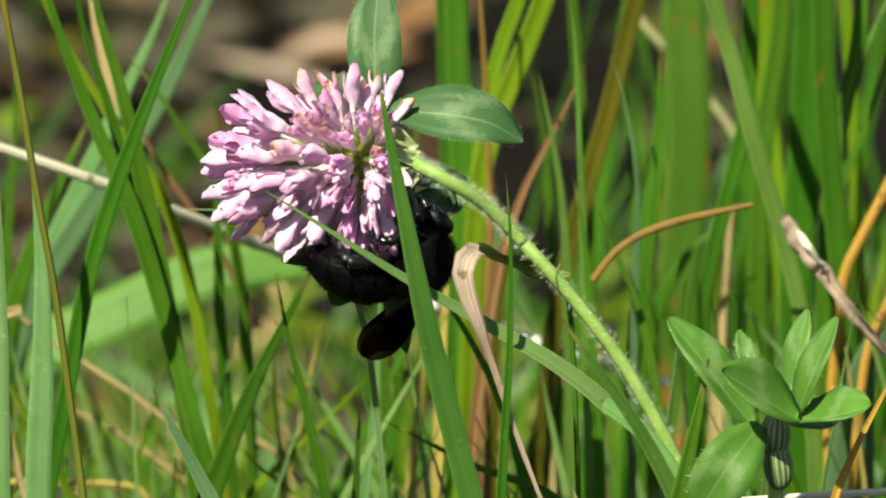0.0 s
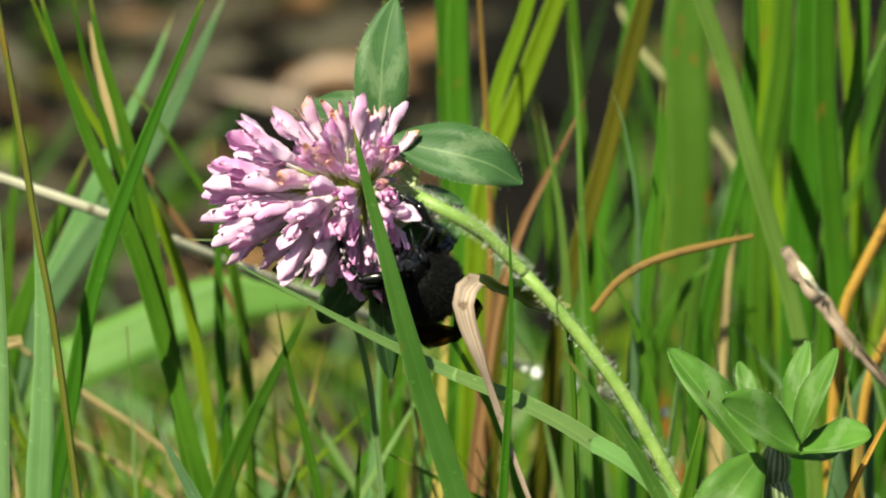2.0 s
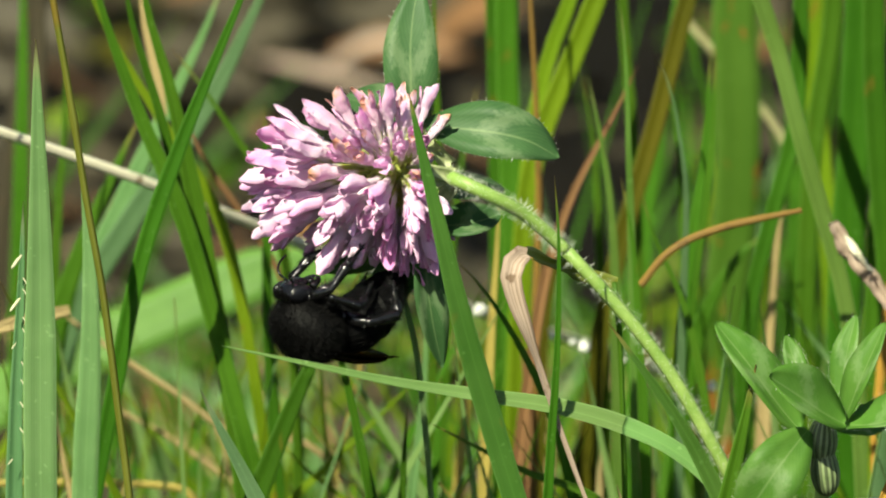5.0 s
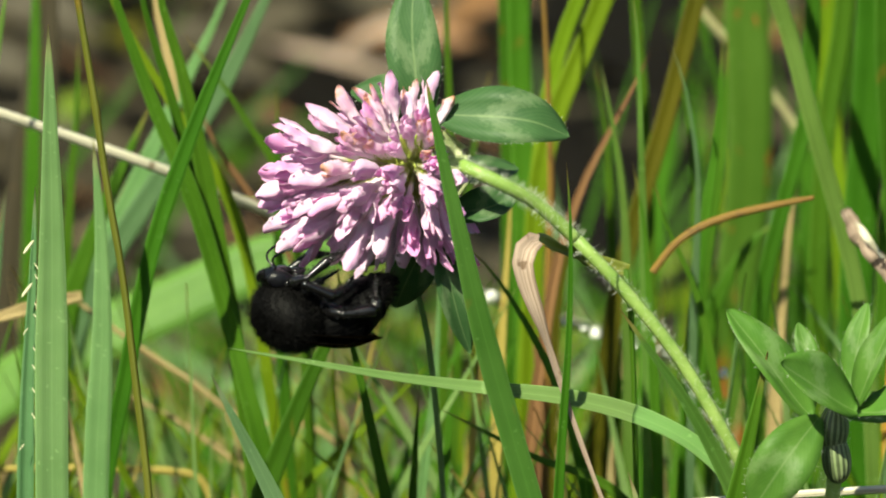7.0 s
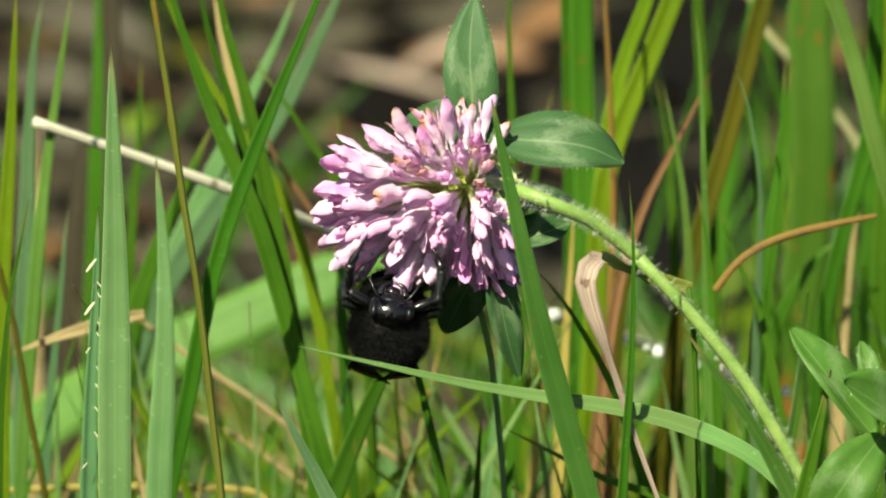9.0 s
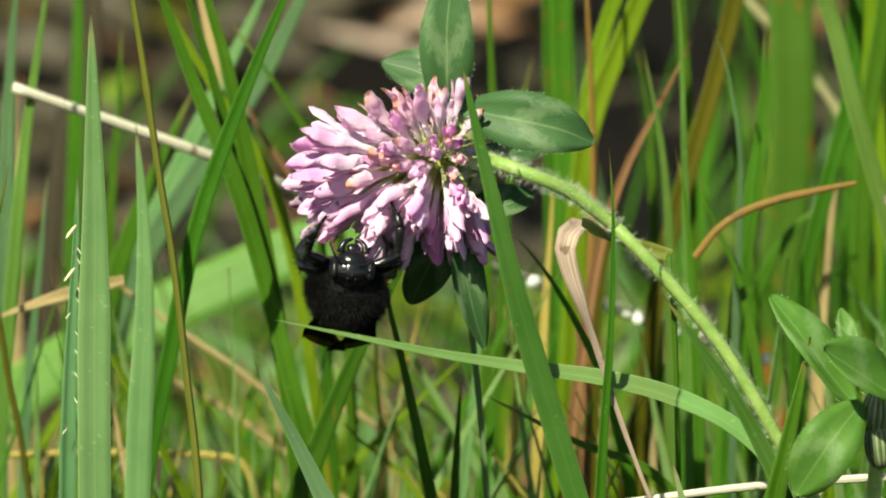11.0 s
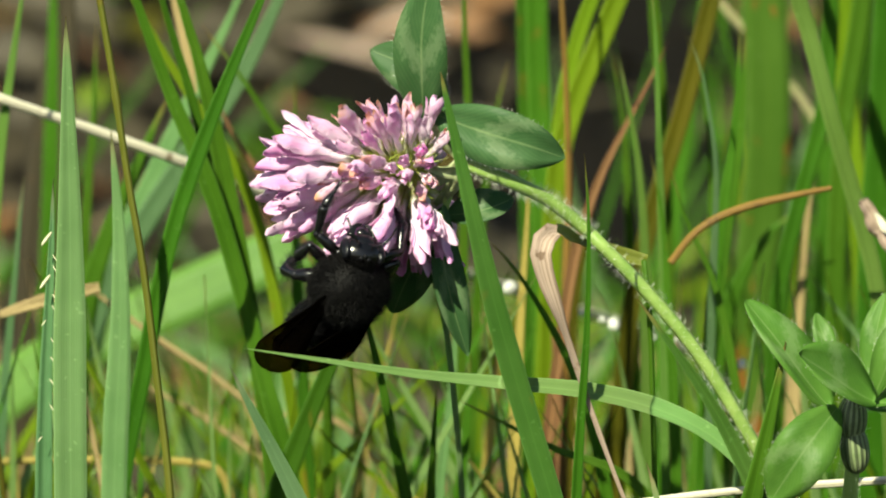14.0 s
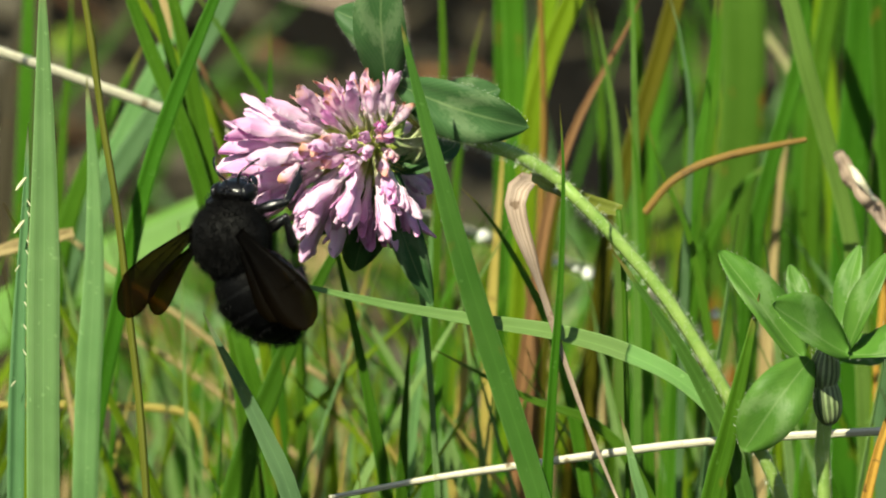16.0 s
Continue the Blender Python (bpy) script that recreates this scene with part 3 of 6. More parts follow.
    g([(-0.3, 30.0, 169.7), (7.1, 30.0, 165.8), (14.5, 30.0, 162.0), (22.8, 30.0, 159.0), (28.6, 30.0, 153.1)], 1.9, GRASS["fresh"], "arched thin green grass blade", keel=0.4)
    g([(-3.6, 35.0, 170.6), (-4.1, 35.0, 162.1), (-4.5, 35.0, 153.5)], 2.6, GRASS["deep"], "upright green grass blade", keel=0.4)
    g([(1.4, 70.0, 167.7), (0.9, 70.0, 157.1), (-0.3, 70.0, 144.7)], 2.8, GRASS["fresh"], "upright green grass blade", keel=0.4)
    # in front of the flower stem
    g([(17.1, -15.0, 215.4), (17.7, -15.0, 206.5), (17.5, -15.0, 190.4), (16.7, -15.0, 177.5), (15.9, -15.0, 161.2)], 1.6, GRASS["deep"], "thin dark green grass stem", keel=0.7, point=0.6)
    g([(24.6, -11.0, 193.9), (28.9, -11.0, 187.9), (33.7, -11.0, 181.0), (38.5, -11.0, 172.4), (43.4, -11.0, 160.2)], 2.3, GRASS["blade"], "narrow dark green grass blade", keel=0.7, point=0.3)
    g([(45.3, -13.0, 188.2), (44.3, -13.0, 182.7), (42.8, -13.0, 175.4), (40.9, -13.0, 166.4), (39.0, -13.0, 158.2)], 2.9, GRASS["fresh"], "pointed green grass blade", keel=0.5, point=0.26)
    g([(26.0, -10.0, 170.1), (27.1, -10.0, 166.5), (28.3, -10.0, 161.5), (29.9, -10.0, 155.8)], 2.4, GRASS["pale"], "short pale pointed grass blade", keel=0.5, point=0.15)
    # right-hand stand
    g([(57.8, 205.0, 213.1), (52.2, 205.0, 205.4), (51.5, 205.0, 197.6), (52.2, 205.0, 182.0), (51.8, 205.0, 164.4), (49.8, 205.0, 148.6), (48.5, 205.0, 124.8)], 7.4, GRASS["rusty"], "broad pale green grass blade with rust spots", keel=0.15, point=0.3)
    g([(44.9, 80.0, 238.0), (47.9, 80.0, 229.4), (51.0, 80.0, 220.7), (53.2, 80.0, 213.7), (54.5, 79.0, 208.7), (56.4, 78.0, 201.5), (59.4, 78.0, 191.4), (62.5, 78.0, 180.0), (64.4, 78.0, 169.4), (65.9, 78.0, 151.6)], 2.5, GRASS["arched"], "bent pale green grass blade", keel=0.25, point=0.1)
    g([(44.8, 120.0, 209.1), (44.1, 120.0, 191.0), (41.3, 120.0, 170.9), (39.3, 120.0, 154.4), (38.4, 120.0, 135.9)], 2.4, GRASS["fresh"], "upright green grass blade", keel=0.4)
    g([(57.6, 110.0, 227.9), (57.5, 110.0, 207.3), (56.6, 110.0, 196.6), (54.1, 110.0, 186.6), (49.8, 110.0, 167.6), (48.7, 110.0, 147.5)], 2.5, GRASS["deep"], "upright dark green grass blade", keel=0.4)
    g([(65.0, 140.0, 222.9), (63.9, 140.0, 206.4), (61.8, 140.0, 192.6), (60.6, 140.0, 174.0), (60.5, 140.0, 146.0)], 3.0, GRASS["fresh"], "upright green grass blade", keel=0.3)
    g([(67.8, 120.0, 228.0), (67.6, 120.0, 209.1), (66.6, 120.0, 189.2), (65.5, 120.0, 169.1), (65.3, 120.0, 145.1)], 5.4, GRASS["deep"], "broad dark green grass blade", keel=0.2)
    g([(68.3, 100.0, 231.3), (68.5, 100.0, 209.2), (69.7, 100.0, 191.4), (71.8, 100.0, 168.0), (73.0, 100.0, 146.3)], 3.4, GRASS["deep"], "upright dark green grass blade", keel=0.3)
    g([(63.6, 170.0, 215.1), (62.8, 170.0, 198.2), (64.4, 170.0, 182.0), (66.0, 170.0, 165.9)], 3.2, GRASS["lime"], "yellowish green grass blade", keel=0.3)
    g([(55.1, 130.0, 178.0), (49.3, 130.0, 173.4), (43.9, 130.0, 164.1), (40.9, 130.0, 153.0), (39.1, 130.0, 139.0)], 4.2, GRASS["fresh"], "broad green grass blade behind the stem", keel=0.2)
    g([(75.2, 110.0, 227.0), (74.5, 110.0, 210.9), (72.0, 110.0, 198.4), (70.0, 110.0, 186.6), (69.0, 110.0, 162.2)], 2.4, GRASS["fresh"], "leaning green grass blade", keel=0.4)
    g([(80.5, 120.0, 210.9), (78.4, 120.0, 201.9), (75.4, 120.0, 192.8), (72.0, 120.0, 183.7), (70.4, 120.0, 167.2)], 2.0, GRASS["fresh"], "leaning green grass blade", keel=0.4)
    g([(74.3, 150.0, 218.5), (75.6, 150.0, 203.7), (76.5, 150.0, 190.6), (77.3, 150.0, 170.1), (78.1, 150.0, 143.7)], 2.0, GRASS["lime"], "upright green grass blade", keel=0.4)
    # upper middle
    g([(29.9, 125.0, 226.3), (25.9, 125.0, 215.4), (22.4, 125.0, 206.4), (18.0, 125.0, 195.5), (15.3, 125.0, 184.5), (14.1, 125.0, 158.8)], 3.3, GRASS["lime"], "sunlit yellow-green grass blade", keel=0.5)
    g([(24.6, 128.0, 224.0), (22.0, 128.0, 214.9), (19.3, 128.0, 207.7), (16.7, 128.0, 197.6), (14.9, 128.0, 183.0)], 2.4, GRASS["lime"], "sunlit yellow-green grass blade", keel=0.4)
    g([(12.3, 140.0, 223.8), (12.1, 140.0, 211.0), (12.3, 140.0, 200.0), (12.8, 140.0, 187.0), (13.3, 140.0, 164.7)], 3.6, GRASS["fresh"], "upright green grass blade with rusty spots", keel=0.3)
    g([(9.6, 150.0, 222.2), (10.1, 150.0, 209.2), (10.4, 150.0, 195.3), (10.7, 150.0, 171.9)], 2.4, GRASS["deep"], "upright dark grass blade", keel=0.3)
    g([(30.6, 150.0, 220.3), (31.4, 150.0, 203.7), (32.6, 150.0, 190.6), (33.6, 150.0, 170.1), (34.2, 150.0, 143.7)], 1.8, GRASS["fresh"], "thin upright grass blade", keel=0.4)
    g([(36.0, 140.0, 204.1), (38.2, 140.0, 197.2), (40.0, 140.0, 187.0), (40.6, 140.0, 172.2), (41.2, 140.0, 155.4)], 1.5, GRASS["fresh"], "thin bent grass blade", keel=0.4)
    g([(28.3, 60.0, 200.3), (30.1, 60.0, 190.8), (31.0, 60.0, 176.9), (32.0, 60.0, 161.3)], 1.7, GRASS["fresh"], "pointed green grass blade", keel=0.4)
    g([(31.6, 70.0, 196.5), (33.8, 70.0, 188.7), (37.7, 70.0, 180.0), (40.8, 70.0, 167.7)], 1.6, GRASS["fresh"], "thin green grass blade", keel=0.4)
    g([(24.3, 150.0, 200.0), (26.2, 150.0, 188.8), (27.2, 150.0, 173.8), (28.2, 150.0, 153.1)], 1.8, GRASS["fresh"], "thin green grass blade", keel=0.4)
    g([(7.9, 150.0, 198.1), (6.0, 150.0, 190.6), (4.2, 150.0, 178.5), (2.9, 150.0, 162.5)], 1.6, GRASS["fresh"], "thin green grass blade", keel=0.4)
    # slim leaves before the dark gap beside the clover
    g([(28.4, 70.0, 224.6), (29.1, 70.0, 219.1), (29.5, 70.0, 211.3), (29.8, 70.0, 202.1), (30.2, 72.0, 191.8), (30.8, 74.0, 170.0)], 1.3, GRASS["arched"], "slim light green grass blade", keel=0.4)
    g([(34.3, 75.0, 215.7), (36.3, 75.0, 210.3), (37.5, 75.0, 204.2), (38.5, 75.0, 197.3), (38.7, 76.0, 190.9), (38.2, 78.0, 170.0)], 1.2, GRASS["bluish"], "slim bluish bent grass blade", keel=0.4)
    g([(42.5, 85.0, 215.3), (42.3, 85.0, 205.8), (41.5, 85.0, 197.0), (40.4, 85.0, 188.4), (39.1, 86.0, 176.5), (37.8, 88.0, 158.0)], 2.0, GRASS["fresh"], "upright green grass blade", keel=0.4)
    g([(24.2, 95.0, 209.3), (25.8, 95.0, 201.3), (27.1, 95.0, 194.2), (28.1, 95.0, 184.4), (28.8, 97.0, 165.0)], 1.7, GRASS["arched"], "slim light green grass blade", keel=0.4)
    g([(80.6, 110.0, 220.1), (76.4, 110.0, 211.6), (72.8, 110.0, 200.9), (71.5, 110.0, 191.0), (71.0, 112.0, 170.0)], 2.0, GRASS["arched"], "leaning light green grass blade", keel=0.4)
    g([(82.4, 90.0, 175.4), (77.6, 90.0, 170.0), (73.9, 92.0, 160.7), (72.5, 95.0, 147.3)], 9.5, GRASS["bluish"], "broad bluish pale grass leaf", keel=0.1, point=0.5)
    # far left, seen when the view turns
    g([(-73.3, 70.0, 228.3), (-73.7, 70.0, 221.4), (-74.4, 70.0, 207.6), (-75.5, 70.0, 192.0), (-76.1, 70.0, 184.1), (-76.4, 70.0, 172.7), (-76.7, 70.0, 155.1)], 2.5, GRASS["lime"], "yellow-green grass blade with brown spots", keel=0.4)
    g([(-71.9, 110.0, 220.6), (-73.4, 110.0, 212.5), (-74.2, 110.0, 203.5), (-75.0, 110.0, 187.3), (-75.8, 110.0, 167.4), (-76.6, 110.0, 145.5)], 2.7, GRASS["bluish"], "bluish green grass blade with a rusty mark", keel=0.3)
    g([(-66.1, 90.0, 224.9), (-68.1, 90.0, 212.6), (-69.5, 90.0, 203.8), (-70.9, 90.0, 194.1), (-72.2, 90.0, 181.6), (-73.6, 90.0, 166.5), (-75.0, 90.0, 150.3)], 2.1, GRASS["arched"], "leaning light green grass blade", keel=0.3)
    g([(-68.4, 20.0, 206.3), (-69.9, 20.0, 199.0), (-71.5, 20.0, 190.6), (-72.7, 20.0, 178.9), (-73.4, 20.0, 167.2)], 1.6, GRASS["deep"], "narrow dark grass blade", keel=0.5, point=0.6)
    g([(-67.7, 100.0, 188.9), (-68.4, 100.0, 184.0), (-69.2, 100.0, 175.0), (-70.6, 100.0, 162.4), (-71.8, 100.0, 149.7)], 1.6, GRASS["bluish"], "slim bluish grass blade with a withered tip", keel=0.4)
    g([(-58.3, 140.0, 205.5), (-58.9, 140.0, 192.6), (-60.5, 140.0, 172.2), (-61.1, 140.0, 151.6)], 1.8, GRASS["fresh"], "thin green grass blade", keel=0.4)


def dry_grass():
    s = stalk
    node_stem = s([(-51.9, -20.0, 250.2), (-50.8, -20.0, 243.9), (-49.7, -20.0, 236.8), (-48.0, -20.0, 225.6), (-46.3, -20.0, 213.1), (-44.4, -20.0, 201.1), (-42.5, -20.0, 184.3), (-40.8, -20.0, 167.3)], 0.58, GRASS["culm"], "olive green grass culm with a swollen node", "grass_reed", taper=0.85, knots=(0.102,))
    grass_blade([(32.1, 100.0, 210.1), (29.4, 100.0, 204.3), (25.5, 100.0, 196.7), (21.6, 100.0, 188.7), (18.1, 100.0, 177.9), (15.5, 100.0, 162.6), (12.9, 100.0, 140.8)], 1.8, DRY["russet"], "reddish brown dry grass leaf", keel=0.9, thick=0.5)
    s([(15.0, 112.0, 228.4), (15.7, 112.0, 215.9), (16.4, 112.0, 202.5), (16.9, 112.0, 186.2), (16.4, 112.0, 161.7)], 0.85, DRY["brown"], "thin brown dry stem", "dry_reed")
    grass_blade([(43.5, 132.0, 225.1), (40.2, 132.0, 212.4), (35.7, 132.0, 194.1), (30.8, 132.0, 176.6), (27.3, 132.0, 160.9), (25.3, 132.0, 138.5)], 2.9, GRASS["olive"], "olive brown dying grass blade", keel=0.5)
    grass_blade([(28.2, 150.0, 156.9), (27.3, 150.0, 149.3), (24.6, 150.0, 138.0), (22.8, 150.0, 124.6)], 3.2, GRASS["olive"], "olive brown dying grass blade", keel=0.4)
    grass_blade([(-68.6, 200.0, 213.9), (-68.8, 200.0, 194.6), (-69.5, 200.0, 171.3), (-70.6, 200.0, 145.8)], 2.6, GRASS["fresh"], "upright green grass blade", keel=0.3)
    grass_blade([(-67.8, 230.0, 209.0), (-68.8, 230.0, 189.2), (-71.0, 230.0, 169.2), (-73.3, 230.0, 147.2)], 8.0, DRY["drab"], "broad drab brown dead reed leaf", keel=0.3)
    s([(-76.0, 60.0, 188.0), (-75.2, 60.0, 184.5), (-74.1, 60.0, 180.2), (-72.9, 60.0, 173.2), (-71.6, 60.0, 164.5), (-69.4, 60.0, 151.4)], 0.55, GRASS["olive"], "curved olive brown dying stem", "dry_reed", taper=0.8)
    # one long straw lying across
    s([(-72.3, 88.0, 204.2), (-66.3, 90.0, 201.6), (-56.9, 94.0, 197.5), (-42.4, 100.0, 190.9), (-22.7, 120.0, 178.4), (0.6, 160.0, 160.4), (25.7, 250.0, 132.4), (53.1, 330.0, 105.6), (70.2, 370.0, 89.8)], 0.92, DRY["straw"], "long pale straw lying across the grass", "straw", root=False, taper=0.85, knots=(0.2, 0.43, 0.7))
    s([(-14.8, -2.0, 155.4), (-0.3, -2.0, 158.3), (14.4, -2.0, 160.6), (34.5, -2.0, 163.5), (49.3, -2.0, 164.8), (75.0, -2.0, 166.3)], 0.58, DRY["straw"], "thin pale straw lying low", "straw", root=False, taper=0.6)
    s([(55.4, 60.0, 195.1), (49.5, 60.0, 193.9), (43.6, 60.0, 192.5), (38.5, 60.0, 190.6), (34.8, 60.0, 188.0), (31.4, 60.0, 183.7)], 0.6, DRY["brown"], "arched brown dry stem", "dry_reed", root=False, taper=0.6)
    s([(41.3, 235.0, 200.2), (44.7, 235.0, 192.8), (49.2, 235.0, 187.3), (59.1, 235.0, 175.3), (63.6, 235.0, 168.3)], 0.7, DRY["hay"], "pale dead stalk among grass", "straw", root=False, taper=0.7)
    s([(-38.5, 115.0, 198.3), (-35.4, 115.0, 192.0), (-30.6, 115.0, 184.7), (-25.3, 115.0, 176.5), (-20.0, 115.0, 164.7)], 0.55, DRY["russet"], "thin brown stem behind the flower", "dry_reed", root=False)
    s([(-59.5, 120.0, 167.2), (-48.8, 120.0, 159.0), (-40.8, 120.0, 153.5), (-30.9, 120.0, 146.5), (-20.1, 120.0, 145.1), (-13.0, 120.0, 138.2)], 0.5, DRY["tan"], "brown stem lying in the grass", "dry_reed", root=False, taper=0.6)
    s([(-50.2, 130.0, 148.3), (-42.1, 130.0, 143.7), (-33.1, 130.0, 137.1), (-20.4, 130.0, 126.8)], 0.5, DRY["tan"], "brown stem lying in the grass", "dry_reed", root=False, taper=0.6)
    grass_blade([(-74.8, 70.0, 171.8), (-70.6, 70.0, 173.4), (-66.3, 70.0, 174.9), (-61.7, 72.0, 175.8), (-55.1, 76.0, 176.6)], 2.2, DRY["tan"], "orange tan dry leaf lying across", keel=0.4, root=False, point=0.6, turn=20)
    s([(-78.2, 100.0, 143.0), (-65.8, 100.0, 143.6), (-52.5, 100.0, 143.6), (-42.8, 100.0, 143.2), (-38.4, 100.0, 142.2), (-36.5, 100.0, 139.0), (-35.8, 100.0, 133.5)], 0.6, DRY["yellow"], "yellow olive bent stem", "dry_reed", root=False, taper=0.8)
    grass_blade([(57.1, 140.0, 183.3), (55.6, 140.0, 172.2), (54.8, 140.0, 162.9), (54.1, 140.0, 151.6)], 2.4, DRY["tan"], "tan withered grass blade", keel=0.3)
    curled_dry_leaf()
    grass_blade([(74.0, -10.0, 190.1), (69.6, -10.0, 181.4), (65.5, -10.0, 173.0), (62.5, -10.0, 164.8)], 1.7, DRY["orange"], "orange speckled dry stem", keel=0.8)
    s([(82.0, 100.0, 197.4), (78.1, 100.0, 188.9), (74.3, 100.0, 181.3), (72.0, 100.0, 176.2), (71.0, 100.0, 169.7)], 0.95, DRY["orange"], "leaning orange dry stem", "dry_reed", taper=0.9)
    s([(81.4, 90.0, 180.7), (77.6, 90.0, 172.7), (75.0, 90.0, 166.5), (73.8, 90.0, 159.3)], 0.8, DRY["orange"], "leaning orange dry stem", "dry_reed", taper=0.9)
    grass_blade([(10.6, 95.0, 190.6), (10.1, 95.0, 180.8), (9.3, 95.0, 169.1), (8.4, 95.0, 151.1)], 2.0, DRY["yellow"], "yellowed grass blade among green ones", keel=0.4)
    grass_blade([(6.8, 120.0, 163.6), (5.5, 120.0, 150.7), (4.1, 120.0, 136.8)], 2.6, DRY["yellow"], "yellowed grass blade among green ones", keel=0.4)
    grass_blade([(13.9, 110.0, 165.8), (15.2, 110.0, 153.0), (14.8, 110.0, 138.4)], 2.8, DRY["russet"], "rust brown dry blade", keel=0.4)
    grass_blade([(22.4, 120.0, 187.3), (20.2, 120.0, 176.4), (18.0, 120.0, 163.6), (17.2, 120.0, 145.1)], 1.9, GRASS["olive"], "dying olive grass blade", keel=0.4)
    grass_blade([(-45.0, 100.0, 221.6), (-43.5, 100.0, 214.5), (-42.3, 100.0, 208.3), (-41.3, 100.0, 202.1)], 1.6, DRY["tan"], "pale dead end of a grass blade", keel=0.3, root=False, point=0.3)
    return node_stem


def curled_dry_leaf():
    """A withered leaf, crumpled where its blade leaves the rolled sheath."""
    leaf = tagged(new("dead_leaf"), "curled tan dry leaf with dark blotches among grass", "dead leaf")
    at = Vector((65.2, 60.0, 185.3)) * MM
    leaf.location = at
    pieces = (("blade", [(59.8, 60.0, 193.2), (61.2, 60.0, 190.9), (62.6, 60.0, 188.9), (64.0, 58.5, 186.9), (65.4, 60.0, 185.1)], lambda s: 2.9 * (0.3 + 0.7 * math.sin(math.pi * min(1, 0.1 + 0.7 * s))), DRY["paper"], 0.9, 110, 0.7),
              ("torn_edge", [(61.6, 58.5, 191.6), (63.4, 57.6, 189.3), (65.0, 57.4, 187.2), (66.0, 58.6, 186.0)], lambda s: 1.5 * math.sin(math.pi * (0.1 + 0.8 * s)), DRY["straw"], 0.7, 70, 0.8),
              ("rolled_sheath", [(64.6, 59.6, 186.2), (66.6, 60.0, 183.4), (69.0, 60.0, 180.2), (73.5, 62.0, 174.6), (79.5, 64.0, 167.6)], lambda s: 2.3 * (1 - 0.35 * s) * (1 + 0.1 * math.sin(19 * s)), DRY["paper"], 1.2, 60, 0.3))
    for name, ctrl, wide, mat, keel, twist, wave in pieces:
        v, f, u = ribbon(curve_points(ctrl, 26), wide, CAMERA_SIDE, keel, 0.35, twist, wave, 5)
        v, f, u = crumpled((v, f, u), 0.35, 0.5, len(name))
        part(name, mesh_from(name, [Vector(p) - at for p in v], f, mat, u), leaf)


def straw_glints():
    """Small white blobs added between the grass stems for sunlit glints of the straw."""
    rng = random.Random(44)
    for i, p in enumerate(((7.7, 135.0, 163.5), (22.7, 135.0, 158.0), (24.5, 135.0, 157.5), (27.7, 135.0, 156.4), (45.2, 135.0, 150.7), (19.5, 135.0, 159.1), (13.1, 135.0, 140.8), (34.1, 135.0, 154.7), (30.9, 135.0, 155.1))):
        big = (1.25, 0.8, 1.1, 0.7, 1.1, 0.6, 0.8, 0.6, 0.6)[i]
        husk = blob((0, 0, 0), (0.8 * big, 1.1 * big, 0.55 * big), 8, 10, lambda q, g: 1 + 0.2 * math.sin(3 * g + i))
        ob = new("husk", mesh_from("husk", husk[0], husk[1], GLINT_WHITE, husk[2]))
        ob.matrix_basis = Matrix.Translation(Vector(p) * MM) @ Euler((rng.uniform(0, 3), rng.uniform(0, 3), 0)).to_matrix().to_4x4()
        tagged(ob, "small white blob standing in for a sunlit glint of straw", "husk", "husks")


def folded_dead_leaf():
    """The papery tan leaf that bends over sharply beside the clover stem."""
    root = tagged(new("dead_leaf"), "papery tan dead leaf folded over beside the clover stem", "dead leaf")
    at = Vector((23.0, -17.0, 166.6)) * MM
    root.location = at

    def put(name, ctrl, widths, mat, label, keel, twist, facing=CAMERA_SIDE):
        v, f, u = ribbon(curve_points(ctrl, 26), widths, facing, keel, 0.25, twist, 0.25, 7)
        part(name, mesh_from(name, [Vector(p) - at for p in v], f, mat, u), root, label)

    put("hanging_blade", [(13.4, -14.0, 204.2), (12.3, -16.5, 204.4), (11.1, -18.0, 202.8), (11.3, -18.0, 200.6), (12.0, -18.0, 197.9), (13.2, -17.5, 194.4), (14.9, -15.6, 188.9), (17.6, -14.2, 180.3), (21.9, -13.6, 168.2), (25.9, -13.4, 158.4)],
        lambda s: float(np.interp(s, (0, 0.03, 0.06, 0.11, 0.17, 0.25, 0.35, 0.52, 1), (1.5, 2.2, 3.0, 3.2, 2.8, 1.9, 1.1, 0.8, 0.45))) * (1 + 0.07 * math.sin(31 * s)), DRY["paper"], "papery tan blade", 0.7, 25)
    put("bent_neck", [(26.4, 8.0, 195.1), (21.0, 8.0, 196.6), (19.3, 6.0, 198.1), (17.7, 3.0, 199.0), (15.3, -5.0, 201.6), (13.4, -14.0, 204.2)],
        lambda s: 1.8 + 0.5 * math.sin(9 * s), GRASS["culm"], "crumpled yellow-brown neck", 0.7, 15, (0.05, -0.95, 0.3))
    v, f, u = tube(curve_points([(26.0, 7.0, 195.5), (26.8, 9.0, 188.3), (27.5, 11.0, 171.2), (28.3, 13.0, 142.2), (28.9, 14.0, 90.7), (29.7, 15.0, -20.8)], 30), lambda s: 0.4, 7)
    part("stalk", mesh_from("stalk", [Vector(p) - at for p in v], f, GRASS["fresh"], u), root)


